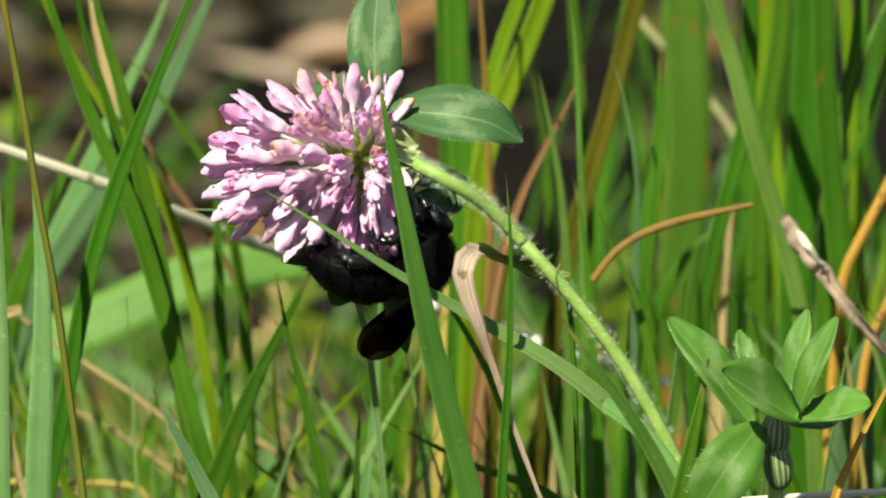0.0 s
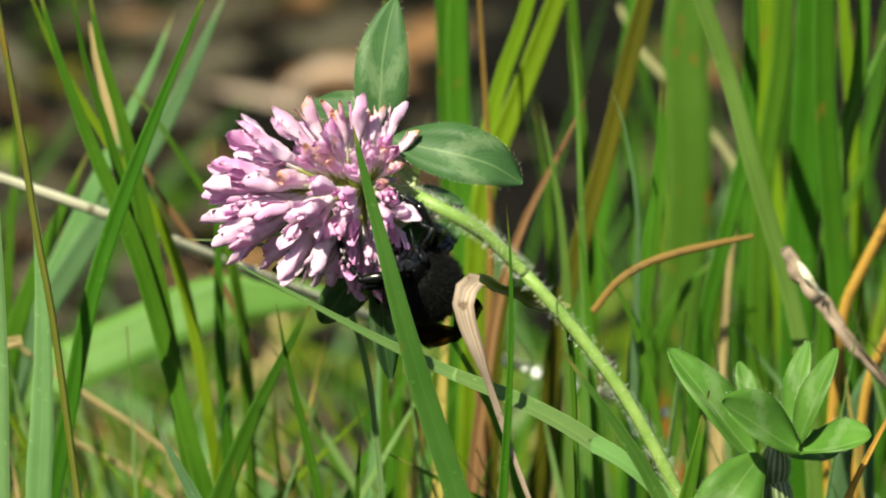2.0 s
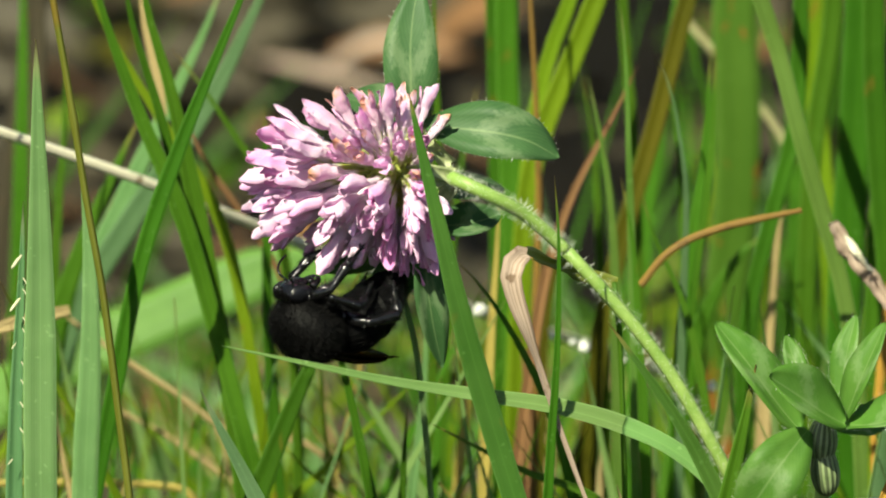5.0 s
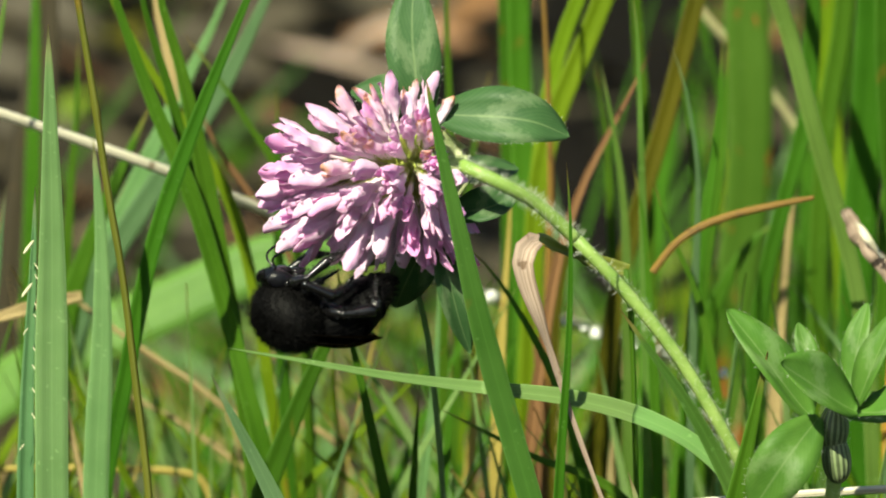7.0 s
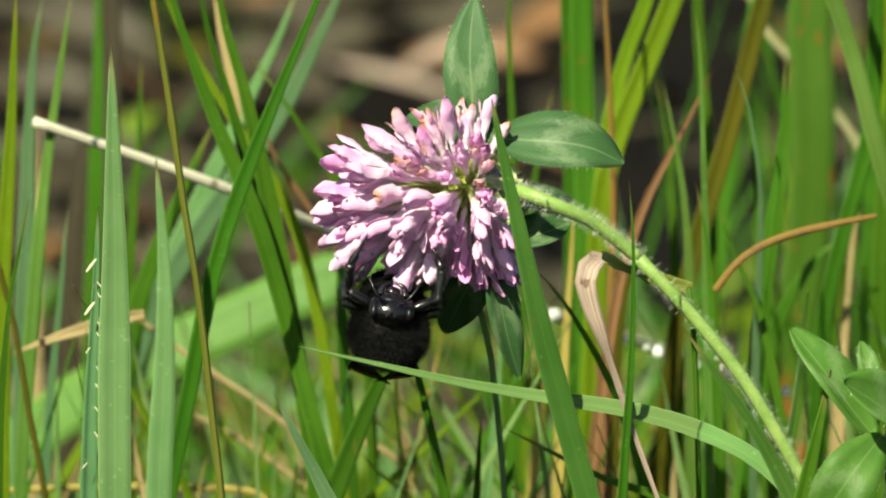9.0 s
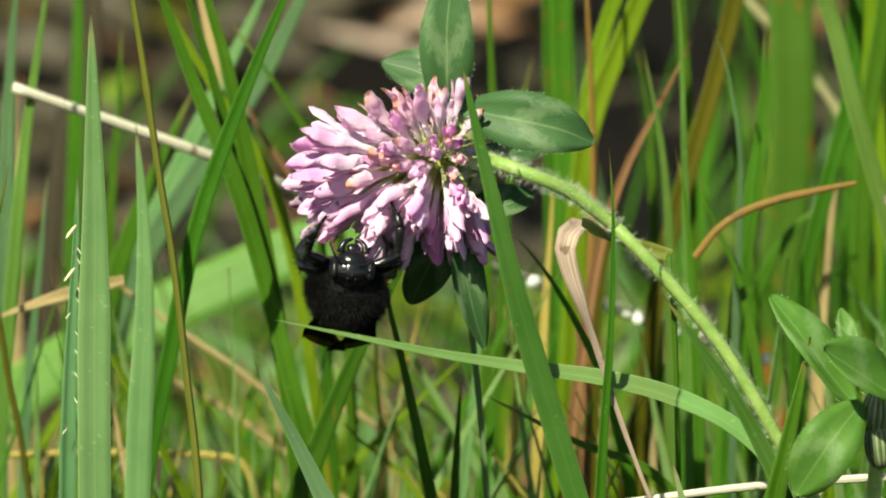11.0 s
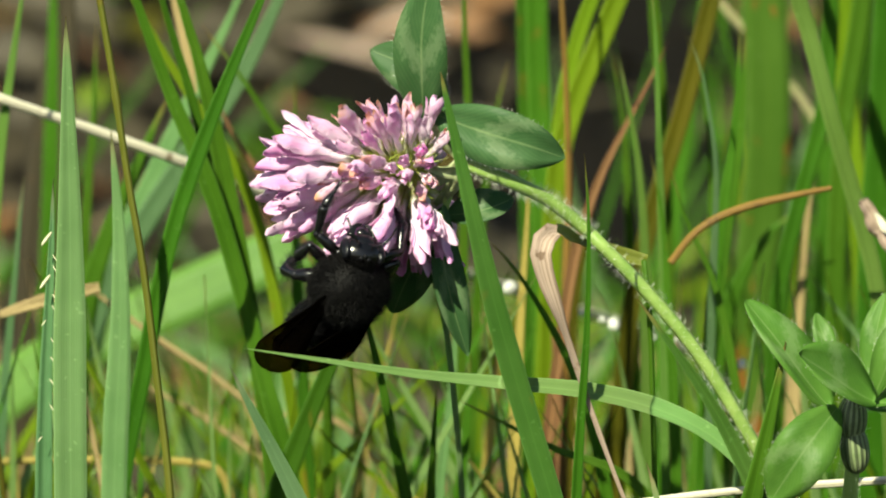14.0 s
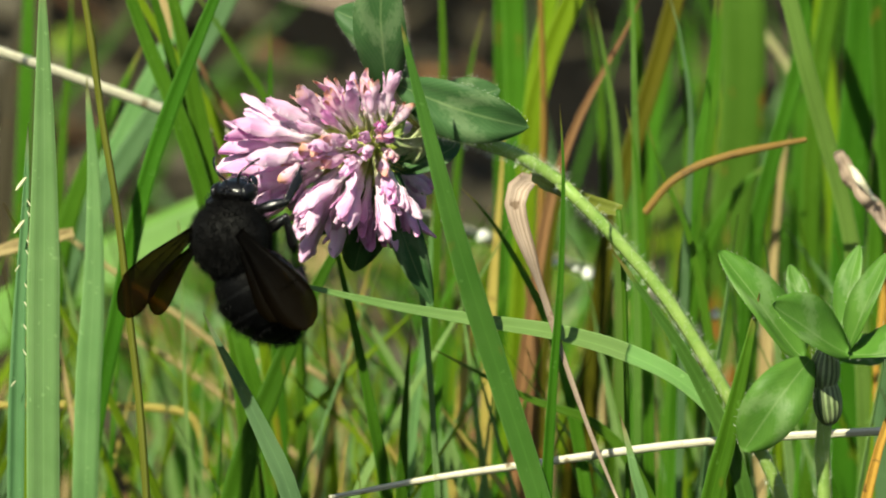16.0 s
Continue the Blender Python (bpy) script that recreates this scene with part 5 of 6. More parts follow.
def build_clover():
    plant = tagged(new("red_clover"), "red clover with a pink flower head on a hairy arching stem", "clover")
    plant.location = PLANT * MM
    # lower stem, down to the soil
    spine = curve_points([JOINT, (25.2, -0.0, 194.5), (33.3, 0.0, 184.4), PLANT, (48.4, 2.0, 156.8), (55.7, 4.0, 127.8), (60.5, 6.0, 76.1), (62.6, 8.0, -17.8)], 60)
    v, f, u = tube(spine, lambda s: 0.93 + 0.25 * s, 10)
    part("stem", mesh_from("stem", [Vector(p) - PLANT * MM for p in v], f, STEM, u), plant, "hairy pale green stem")
    rng = random.Random(3)
    fuzz = []
    for i in range(1500):
        k = rng.uniform(0, 24)
        a = spine[int(k)].lerp(spine[int(k) + 1], k % 1)
        tan = (spine[int(k) + 1] - spine[int(k)]).normalized()
        g = rng.uniform(0, 6.283)
        n1 = tan.orthogonal().normalized()
        d = n1 * math.cos(g) + tan.cross(n1) * math.sin(g)
        fuzz.append((a + d * 1.05, d))
    v, f, u = spikes(fuzz, 1.05, 0.02, 4)
    tagged(part("stem_hairs", mesh_from("stem_hairs", [Vector(p) - PLANT * MM for p in v], f, HAIR, u, False), plant, "white stem hairs"), kind="stuff")
    # upper stem
    uspine = curve_points([(18.8, 0.0, 201.4), JOINT, (13.2, -1.5, 206.8), (8.4, -3.4, 210.0), (4.1, -2.4, 211.9), NECK], 26)
    v, f, u = tube(uspine, lambda s: 0.95 + 0.08 * s, 10)
    me = mesh_from("upper_stem", [Vector(p) - JOINT * MM for p in v], f, STEM, u)
    upper = part("upper_stem", me, plant, "hairy upper end of the stem", Matrix.Translation((JOINT - PLANT) * MM))
    fuzz = []
    for i in range(800):
        k = rng.uniform(0, 24.9)
        a = uspine[int(k)].lerp(uspine[int(k) + 1], k % 1)
        tan = (uspine[int(k) + 1] - uspine[int(k)]).normalized()
        g = rng.uniform(0, 6.283)
        n1 = tan.orthogonal().normalized()
        d = n1 * math.cos(g) + tan.cross(n1) * math.sin(g)
        fuzz.append((a + d * 1.1, d))
    v, f, u = spikes(fuzz, 1.1, 0.02, 5)
    tagged(part("stem_hairs", mesh_from("stem_hairs", [Vector(p) - JOINT * MM for p in v], f, HAIR, u, False), upper), kind="stuff")

    # flower head: receptacle, florets, leaflets below it
    core = blob((0, 9.0, 0), (2.0, 7.0, 2.0), 12, 12)
    turn = AXIS.to_track_quat('Y', 'Z').to_matrix()
    cv = [turn @ Vector(p) for p in core[0]]
    head = part("flower_head", mesh_from("flower_head", cv, core[1], CALYX, core[2]), plant, "round pink clover flower head", Matrix.Translation((NECK - PLANT) * MM))
    kinds = []
    for i in range(12):
        kinds.append([floret_mesh("floret", 13.0 + 0.9 * (i % 3), (0.1, 0.45, 1.0)[i % 3], (0.03, 0.1, 0.18, 0.06)[i // 3], m, i) for m in (PETAL, PETAL_LIGHT, PETAL_OLD)])
    rng = random.Random(21)
    n = 162
    a1 = AXIS.orthogonal().normalized()
    a2 = AXIS.cross(a1)
    hairs = []
    for i in range(n):
        q = (i + 0.5) / n
        phi = math.acos(1 - 1.5 * q)          # 0 at the top of the head, past a right angle at its base
        g = i * 2.39996 + rng.gauss(0, 0.14)
        radial = a1 * math.cos(g) + a2 * math.sin(g)
        d = (AXIS * math.cos(phi) + radial * math.sin(phi)).normalized()
        d = (d + Vector((rng.gauss(0, 0.1), rng.gauss(0, 0.1), rng.gauss(0, 0.1)))).normalized()
        foot = AXIS * (15.0 - 10.6 * (min(phi, 1.9) / 1.86)) + radial * (2.0 * math.sin(phi))
        # petals curve on towards the top of the head
        zax = d
        yax = -(AXIS - zax * AXIS.dot(zax))
        yax = yax.normalized() if yax.length > 0.05 else radial
        xax = yax.cross(zax)
        m = Matrix((xax, yax, zax)).transposed().to_4x4()
        m.translation = foot * MM
        size = rng.uniform(0.76, 1.1) * (1.06 if phi < 0.8 else 1.0) * ((0.95 if i % 9 == 4 else 0.76) if d.z > 0.2 and phi > 0.9 else 1.0) * ((0.88 if d.x > -0.35 else 1.04) if d.z < -0.4 else 1.0) * (1 - 0.72 * max(0.0, d.y) * max(0.0, min(1.0, 0.7 + d.z)))
        m = m @ Matrix.Rotation(rng.gauss(0, 0.7), 4, 'Z') @ Matrix.Diagonal((size, size, size, 1))
        old = phi > 0.9 and d.z > 0.15 and rng.random() < 0.4
        mat = 2 if old else (1 if rng.random() < 0.55 else 0)
        part("floret", kinds[rng.randrange(12)][mat], head, "", m)
        for k in range(9 if phi > 0.9 else 3):
            hairs.append((foot + d * rng.uniform(0.3, 2.5), d + Vector((rng.gauss(0, 0.4), rng.gauss(0, 0.4), rng.gauss(0, 0.4)))))
    v, f, u = spikes(hairs, 3.4, 0.11, 9, spread=0.2)
    tagged(part("calyx_teeth", mesh_from("calyx_teeth", v, f, CALYX, u, False), head, "thin green calyx teeth between the petals"), kind="stuff")
    # leaves under the head: midrib, width, face, fold, where broadest, how pointed
    leaves = [([(-3.0, 4.0, 214.8), (-3.9, 4.5, 225.2), (-4.3, 5.5, 229.0), (-4.3, 7.0, 233.6), (-3.8, 9.0, 238.3)], 7.7, (0.0, -0.95, 0.3), 0.25, 0.52, 0.8),
              ([(-1.6, 3.0, 218.9), (3.7, 0.5, 219.2), (8.4, -1.0, 219.3), (13.2, -1.0, 218.5), (17.8, 1.0, 216.0)], 8.3, (0.05, -0.85, 0.5), 0.34, 0.5, 0.74),
              ([(-0.7, 8.0, 215.6), (-6.7, 12.0, 219.6), (-13.2, 15.0, 219.8)], 7.0, (0.0, -0.7, 0.7), 0.3, 0.5, 0.7),
              ([(0.8, 5.0, 204.2), (6.1, 3.0, 205.6), (10.4, 5.0, 206.7)], 5.6, (0.1, -0.75, 0.6), 0.55, 0.5, 0.7),
              ([(0.6, 5.0, 205.5), (-2.7, 4.0, 199.2), (-5.1, 5.0, 194.1), (-6.8, 8.0, 189.7)], 6.6, (0.2, -0.9, -0.35), 0.3, 0.55, 0.68),
              ([(0.5, 2.0, 206.1), (0.5, -1.0, 199.5), (1.9, -1.0, 192.1), (3.9, 1.0, 184.6)], 4.9, (0.45, -0.9, -0.1), 0.5, 0.5, 0.75),
              ([(-1.5, 8.0, 203.5), (-9.2, 10.0, 198.0), (-14.9, 13.0, 195.0)], 6.4, (0.2, -0.8, -0.5), 0.3, 0.5, 0.7),
              ([(1.5, 8.0, 208.4), (6.5, 12.0, 209.0), (10.8, 15.0, 208.6)], 6.0, (0.1, -0.5, 0.8), 0.3, 0.5, 0.7)]
    # the leaves sit on a clasp of papery stipules at the neck, which follows the stem, not the head
    whorl = None
    for b, t in (((3.2, 0.0, 213.0), (-1.9, -2.0, 209.6)), ((3.3, 0.0, 211.5), (-0.6, 2.0, 204.0)), ((2.4, 3.0, 213.3), (-2.4, 3.0, 218.4)), ((3.0, -1.0, 212.4), (-2.6, -2.4, 214.2))):
        v, f, u = ribbon(curve_points([b, Vector(b).lerp(Vector(t), 0.5) + Vector((0, -0.9, 0)), t], 10), lambda s: 2.6 * (1 - 0.75 * s), CAMERA_SIDE, 0.8, 0.3)
        me = mesh_from("stipule", [Vector(p) - NECK * MM for p in v], f, BUD, u)
        if whorl is None:
            whorl = part("leaf_base", me, plant, "pale ribbed leaf base at the neck", Matrix.Translation((NECK - PLANT) * MM))
        else:
            part("stipule", me, whorl, "pale ribbed stipule")
    edge = []
    v, f, u = tube(curve_points([(2.6, 3.0, 211.4), (1.6, 3.4, 208.6), (0.6, 3.4, 205.2)], 10), lambda s: 0.7 - 0.15 * s, 8)
    low_stalk = part("leaf_stalk", mesh_from("leaf_stalk", [Vector(p) - NECK * MM for p in v], f, STEM, u), plant, "short stalk of the lower leaf", Matrix.Translation((NECK - PLANT) * MM))
    for i, (rib, w, face, fold, peak, sharp) in enumerate(leaves):
        part("leaflet", leaflet_mesh("leaflet", rib, w, face, NECK, fold, peak, sharp, i + 1), low_stalk if i in (3, 4, 5, 6) else whorl, "grey-green clover leaflet with a pale mark")
        if i not in (3, 4, 5, 6):
            edge += [(p - NECK, d) for p, d in margin_hairs(rib, w, face, peak, sharp, fold, 170, i)]
    for i in range(260):
        p = Vector((rng.gauss(0, 1.6), rng.gauss(-0.4, 1.4), rng.gauss(0, 2.0)))
        edge.append((p, p))
    v, f, u = spikes(edge, 0.6, 0.009, 12)
    tagged(part("leaf_hairs", mesh_from("leaf_hairs", v, f, HAIR, u, False), whorl, "white hairs on leaf edges"), kind="stuff")
    return plant, upper, head, whorl, low_stalk


clover, upper_stem, flower_head, leaf_whorl, lower_leaf = build_clover()


def move_clover():
    # neck of the flower (mm, x and height), clockwise lean of the head, its nod, its turn about the upright, lean of the whole stem
    rows = [
        (0.0, 2.57, 213.61, 10.5, 0.0, -1.4, 2.0),
        (0.5, 2.04, 213.23, 13.2, -0.4, -2.0, 2.0),
        (1.0, 2.64, 213.63, 11.1, -2.9, 1.2, 2.2),
        (1.5, 3.67, 213.91, 13.3, -1.9, 2.7, 2.8),
        (2.0, 2.68, 213.60, 13.3, 1.9, 2.3, 2.2),
        (2.5, 2.83, 213.74, 12.5, -0.3, 2.6, 2.2),
        (3.0, 2.45, 213.14, 12.1, 3.9, 2.4, 1.8),
        (3.5, 1.74, 212.92, 10.5, 10.0, 0.4, 1.2),
        (4.0, 1.36, 212.73, 10.0, 11.8, -0.2, 1.0),
        (6.5, 1.08, 212.10, 2.1, 4.1, -1.4, 0.0),
        (7.0, 1.27, 212.19, -0.0, -0.0, -0.0, 0.0),
        (7.5, 1.24, 212.50, 0.2, -3.8, 1.2, 0.2),
        (8.0, 0.84, 212.57, 1.0, -0.7, -1.3, 0.0),
        (8.5, 1.16, 212.41, 0.8, -1.4, 0.5, 0.0),
        (9.0, 0.23, 211.51, 0.9, 6.4, -2.6, -0.2),
        (9.5, 1.09, 212.29, 1.4, 7.4, -2.3, 0.0),
        (10.0, 0.46, 211.33, 0.9, 15.0, -1.5, -0.5),
        (12.5, -2.05, 209.95, 4.5, 26.2, -2.2, -1.0),
        (13.0, -1.58, 210.10, 5.1, 25.9, -1.0, -1.0),
        (13.5, -1.64, 209.94, 4.4, 26.0, -1.5, -1.1),
        (14.0, -1.77, 209.15, 5.3, 32.2, -3.2, -1.2),
        (14.5, -1.81, 209.06, 6.8, 31.4, -3.9, -1.2),
        (15.0, -1.73, 208.61, 7.2, 33.3, -2.4, -1.2),
        (15.5, -2.50, 207.20, 2.5, 31.3, -1.8, -1.5),
        (16.0, -3.41, 205.61, 0.8, 32.8, -2.2, -1.7),
    ]
    # the leaves under the head: their neck, clockwise lean, nod and turn
    whorl_rows = [
        (0.0, 3.14, 214.12, 5.2, -5.6, 0.0),
        (0.5, 3.10, 214.15, 5.7, -4.8, 0.0),
        (1.0, 3.11, 214.22, 6.2, -4.0, 0.0),
        (1.5, 4.00, 214.67, 7.8, -3.1, 0.0),
        (2.0, 2.87, 213.98, 9.4, 2.2, 0.0),
        (2.5, 3.14, 214.13, 8.3, -1.2, 0.0),
        (3.0, 2.90, 213.56, 6.8, -3.7, 0.0),
        (3.5, 2.03, 212.96, 6.0, -1.3, 0.0),
        (4.0, 1.62, 212.75, 6.0, -2.0, 0.0),
        (6.5, 0.97, 212.01, 1.2, -1.6, 0.0),
        (7.0, 1.27, 212.19, 0.0, 0.0, 0.0),
        (7.5, 1.40, 212.38, -0.6, -5.5, 0.0),
        (8.0, 0.76, 212.35, 0.3, -6.1, 0.0),
        (8.5, 1.15, 212.32, 0.4, -3.7, 0.0),
        (9.0, 0.12, 211.30, 1.5, -2.2, 0.0),
        (9.5, 0.76, 211.97, 1.6, -3.5, 0.0),
        (10.0, -0.14, 210.73, 4.4, -1.2, 0.0),
        (12.5, -1.74, 211.98, 4.0, 28.0, -5.0),
        (13.0, -1.30, 212.10, 4.0, 27.0, -6.0),
        (13.5, -1.36, 211.90, 3.5, 26.0, -8.0),
        (14.0, -1.49, 211.19, 2.5, 24.0, -11.0),
        (14.5, -1.45, 211.30, 2.0, 27.0, -11.0),
        (15.0, -1.40, 211.00, 1.4, 30.0, -11.5),
        (15.5, -2.10, 209.90, 0.3, 32.0, -11.5),
        (16.0, -2.89, 208.65, -0.9, 33.3, -11.8),
    ]
    # the lower leaf swings on its own from about 10 s
    hang = [row for row in whorl_rows if row[0] <= 10.0] + [(12.5, -3.42, 211.0, -4.0, -4.0, 0.0), (14.0, -1.6, 210.8, 0.0, -4.0, 0.0), (15.0, -2.33, 211.2, -3.0, -4.0, 0.0), (16.0, -6.24, 210.1, -7.0, -4.0, 0.0)]
    rest = (NECK - JOINT)
    rest_angle = math.atan2(rest.z, -rest.x)
    stem_rows, upper_rows, head_rows, leaf_rows = [], [], [], []

    def posed(x, z, lean, nod, yaw):
        return Matrix.Translation(Vector((x, NECK.y, z)) * MM) @ Matrix.Rotation(radians(nod), 4, 'X') @ spin(lean) @ Matrix.Rotation(radians(yaw), 4, 'Z')

    for (t, x, z, lean, nod, yaw, bow), (_, lx, lz, tilt, dip, swing) in zip(rows, whorl_rows):
        root = Matrix.Translation(PLANT * MM) @ spin(bow)
        joint = root @ Matrix.Translation((JOINT - PLANT) * MM)
        here = joint.translation / MM
        lift = max(0.0, min(1.0, (t - 10.0) / 2.5)) * 0.4
        turn = math.degrees(math.atan2(lz + lift - here.z, -(lx - here.x)) - rest_angle) - bow
        stem_rows.append((t, root))
        upper_rows.append((t, Matrix.Translation((JOINT - PLANT) * MM) @ spin(turn)))
        head_rows.append((t, root.inverted() @ posed(x, z, lean, nod, yaw)))
        leaf_rows.append((t, root.inverted() @ posed(lx, lz, tilt, dip, swing)))
    low_rows = []
    for t, x, z, lean, nod, yaw in hang:
        bow = next(row[6] for row in rows if row[0] == t)
        low_rows.append((t, (Matrix.Translation(PLANT * MM) @ spin(bow)).inverted() @ posed(x, z, lean, nod, yaw)))
    walk(lower_leaf, low_rows)
    walk(clover, stem_rows)
    walk(upper_stem, upper_rows)
    walk(flower_head, head_rows)
    walk(leaf_whorl, leaf_rows)


# ---- the young clover beside it ----
def build_young_clover():
    at = Vector((54.7, -14.5, 171.0))
    plant = tagged(new("young_clover"), "young leafy clover shoot with a ribbed bud sheath", "clover")
    plant.location = at * MM
    v, f, u = tube(curve_points([(54.6, -14.0, 179.4), (54.9, -14.0, 171.3), (54.4, -14.0, 165.6), (55.0, -13.0, 158.8), (56.2, -10.0, 115.2), (57.9, -6.0, -15.3)], 30), lambda s: 1.05, 10)
    part("stem", mesh_from("stem", [Vector(p) - at * MM for p in v], f, STEM, u), plant)
    # two papery sheaths, one out of the other, with raised dark ribs
    for name, place, size, tilt in (("bud_sheath", (54.5, -15.2, 177.9), (2.05, 3.4, 1.9), 4), ("lower_sheath", (54.9, -15.2, 173.6), (1.95, 3.9, 1.8), -7)):
        bud = blob((0, 0, 0), size, 18, 64, lambda s, g: (1 + 0.06 * math.cos(15 * g)) * (1.0 + 0.14 * math.cos(3.1 * s)))
        me = mesh_from(name, bud[0], bud[1], SHEATH, bud[2])
        part(name, me, plant, "ribbed pale green sheath with dark veins", Matrix.Translation((Vector(place) - at) * MM) @ Matrix.Rotation(radians(tilt), 4, 'Y') @ Matrix.Rotation(radians(90), 4, 'X'))
    leaves = [([(51.5, -13.0, 178.9), (45.0, -13.5, 188.0), (39.6, -11.0, 193.8)], 7.2, (0.45, -0.7, 0.55), 0.5, 0.4, 0.62),
              ([(57.6, -17.0, 180.6), (51.9, -22.0, 185.8), (46.6, -25.0, 189.3)], 8.4, (0.1, -0.72, 0.7), 0.55, 0.5, 0.58),
              ([(57.3, -10.0, 182.0), (58.0, -9.0, 188.6), (59.6, -7.0, 193.9)], 4.0, (-0.5, -0.8, 0.3), 0.5, 0.45, 0.68),
              ([(57.4, -14.0, 180.0), (59.6, -16.0, 187.2), (63.3, -14.0, 194.4)], 5.2, (-0.75, -0.6, 0.2), 0.45, 0.48, 0.68),
              ([(51.9, -7.0, 184.9), (50.6, -5.0, 188.3), (49.9, -4.0, 190.3)], 3.0, (0.1, -0.9, 0.3), 0.5, 0.4, 0.7),
              ([(57.9, -15.0, 180.0), (62.7, -20.0, 182.3), (67.5, -22.0, 183.5)], 7.2, (0.0, -0.6, 0.8), 0.65, 0.52, 0.58),
              ([(52.4, -16.5, 179.6), (47.4, -21.0, 174.2), (43.2, -19.0, 166.9)], 8.2, (0.15, -0.85, 0.5), 0.3, 0.52, 0.6),
              ([(56.5, -12.0, 178.6), (60.4, -10.0, 179.2), (64.0, -9.0, 178.4)], 5.0, (0.1, -0.7, 0.6), 0.4, 0.5, 0.65)]
    edge = []
    for i, (rib, w, face, fold, peak, sharp) in enumerate(leaves):
        part("leaflet", leaflet_mesh("leaflet", rib, w, face, at, fold, peak, sharp, i + 31, LEAF_YOUNG), plant, "green clover leaflet folded along its midrib")
        edge += [(p - at, d) for p, d in margin_hairs(rib, w, face, peak, sharp, fold, 50, i + 70)]
    rng = random.Random(17)
    for i in range(700):
        g = rng.uniform(0, 6.283)
        z = rng.uniform(-16, 9)
        d = Vector((math.cos(g), math.sin(g), 0.2))
        edge.append((Vector((-0.2 if z < -1 else 0.0, 0, z)) + d * (1.1 if z < -1 else 1.95), d))
    v, f, u = spikes(edge, 0.6, 0.014, 14)
    tagged(part("leaf_hairs", mesh_from("leaf_hairs", v, f, HAIR, u, False), plant, "white hairs"), kind="stuff")


build_young_clover()


# ---- the carpenter bee ----
def bee_leg(name, parent, hip, knee, ankle, foot, thick, seed, brush=0.5):
    """Femur, shin, broad first foot joint and a row of small ones with claws, in one mesh with bristles."""
    h, k, a, e = (Vector(p) for p in (hip, knee, ankle, foot))
    heel = a.lerp(e, 0.45)
    pieces = [blob(h, (thick * 1.15, thick * 1.15, thick * 1.15), 8, 10),
              tube(curve_points([h, h.lerp(k, 0.5), k], 10), lambda s: thick * (0.7 + 0.5 * math.sin(math.pi * s ** 0.9)), 9),
              blob(k, (thick * 0.8, thick * 0.8, thick * 0.8), 8, 9),
              tube(curve_points([k, k.lerp(a, 0.5), a], 10), lambda s: thick * (0.62 + 0.55 * s) * (1 if s < 0.92 else 0.85), 9),
              tube(curve_points([a, a.lerp(heel, 0.5), heel], 8), lambda s: thick * (0.5 + 0.35 * math.sin(math.pi * min(1, 0.2 + 0.75 * s))), 8),
              tube(curve_points([heel, heel.lerp(e, 0.5), e], 20), lambda s: thick * 0.4 * (1 + 0.3 * math.cos(26 * s)) * (1 - 0.3 * s), 7)]
    way = (e - heel).normalized()
    side = way.orthogonal().normalized()
    for sx in (-1, 1):
        pieces.append(tube([e, e + way * 0.5 + side * sx * 0.25, e + way * 0.75 + side * sx * 0.2], lambda s: 0.12 - 0.09 * s, 5))
    rng = random.Random(seed)
    hairs = []
    for i in range(420):
        p0, p1, r = rng.choice(((h, k, 0.9), (k, a, 0.9), (k, a, 0.9), (a, heel, 0.7), (a, heel, 0.7), (heel, e, 0.4)))
        d = Vector((rng.gauss(0, 1), rng.gauss(0, 1), rng.gauss(0, 1))).normalized()
        axis = (p1 - p0).normalized()
        d = (d - axis * d.dot(axis)).normalized()
        hairs.append((p0.lerp(p1, rng.random()) + d * thick * r * 0.9, d + axis * 0.7))
    pieces.append(spikes(hairs, 0.9 * brush / 0.5, 0.03, seed))
    v, f, u = merged(*pieces)
    at = h * MM
    return part(name, mesh_from(name, [Vector(p) - at for p in v], f, CHITIN, u), parent, "", Matrix.Translation(at))


def wing_mesh(name, length, width, sweep, seed):
    """A wing along -y from its hinge, the stiff front edge outward (+x), with raised veins and a frayed hem."""
    n = 26
    spine = [Vector((sweep * math.sin(1.6 * s / n), -length * s / n, 0.5 * math.sin(math.pi * s / n))) for s in range(n + 1)]

    def chord(s):
        w = 0.14 + 0.86 * math.sin(math.pi * min(0.5, 0.02 + 0.6 * s ** 1.35))
        tip = 1.0 if s < 0.72 else math.sqrt(max(0.0, 1 - ((s - 0.72) / 0.285) ** 2))
        return width * (w * tip + 0.02)

    v, f, u = ribbon(spine, chord, (0, 0.0, 1), 0.1, 0.07, 0, 0.05, seed)

    def on(s, q):
        i = min(n, max(0, int(s * n)))
        return spine[i] + Vector((0.5 * q * chord(i / n), 0, 0.07 + 0.05 * chord(i / n) * (abs(q) - 0.5)))

    veins = [tube([on(k / 18 * 0.8, 0.97) for k in range(19)], lambda s: 0.2 - 0.1 * s, 6),
             tube([on(k / 14 * 0.72, 0.5 - 0.2 * k / 14) for k in range(15)], lambda s: 0.11 - 0.06 * s, 5),
             tube([on(k / 14 * 0.74, -0.1 - 0.25 * k / 14) for k in range(15)], lambda s: 0.1 - 0.06 * s, 5),
             tube([on(0.45, 0.4 - 1.0 * k / 6) for k in range(7)], lambda s: 0.07, 5),
             tube([on(0.62, 0.85 - 1.1 * k / 6) for k in range(7)], lambda s: 0.06, 5)]
    return mesh_from(name, *(lambda m: (m[0], m[1], WING, m[2]))(merged((v, f, u), *veins)))


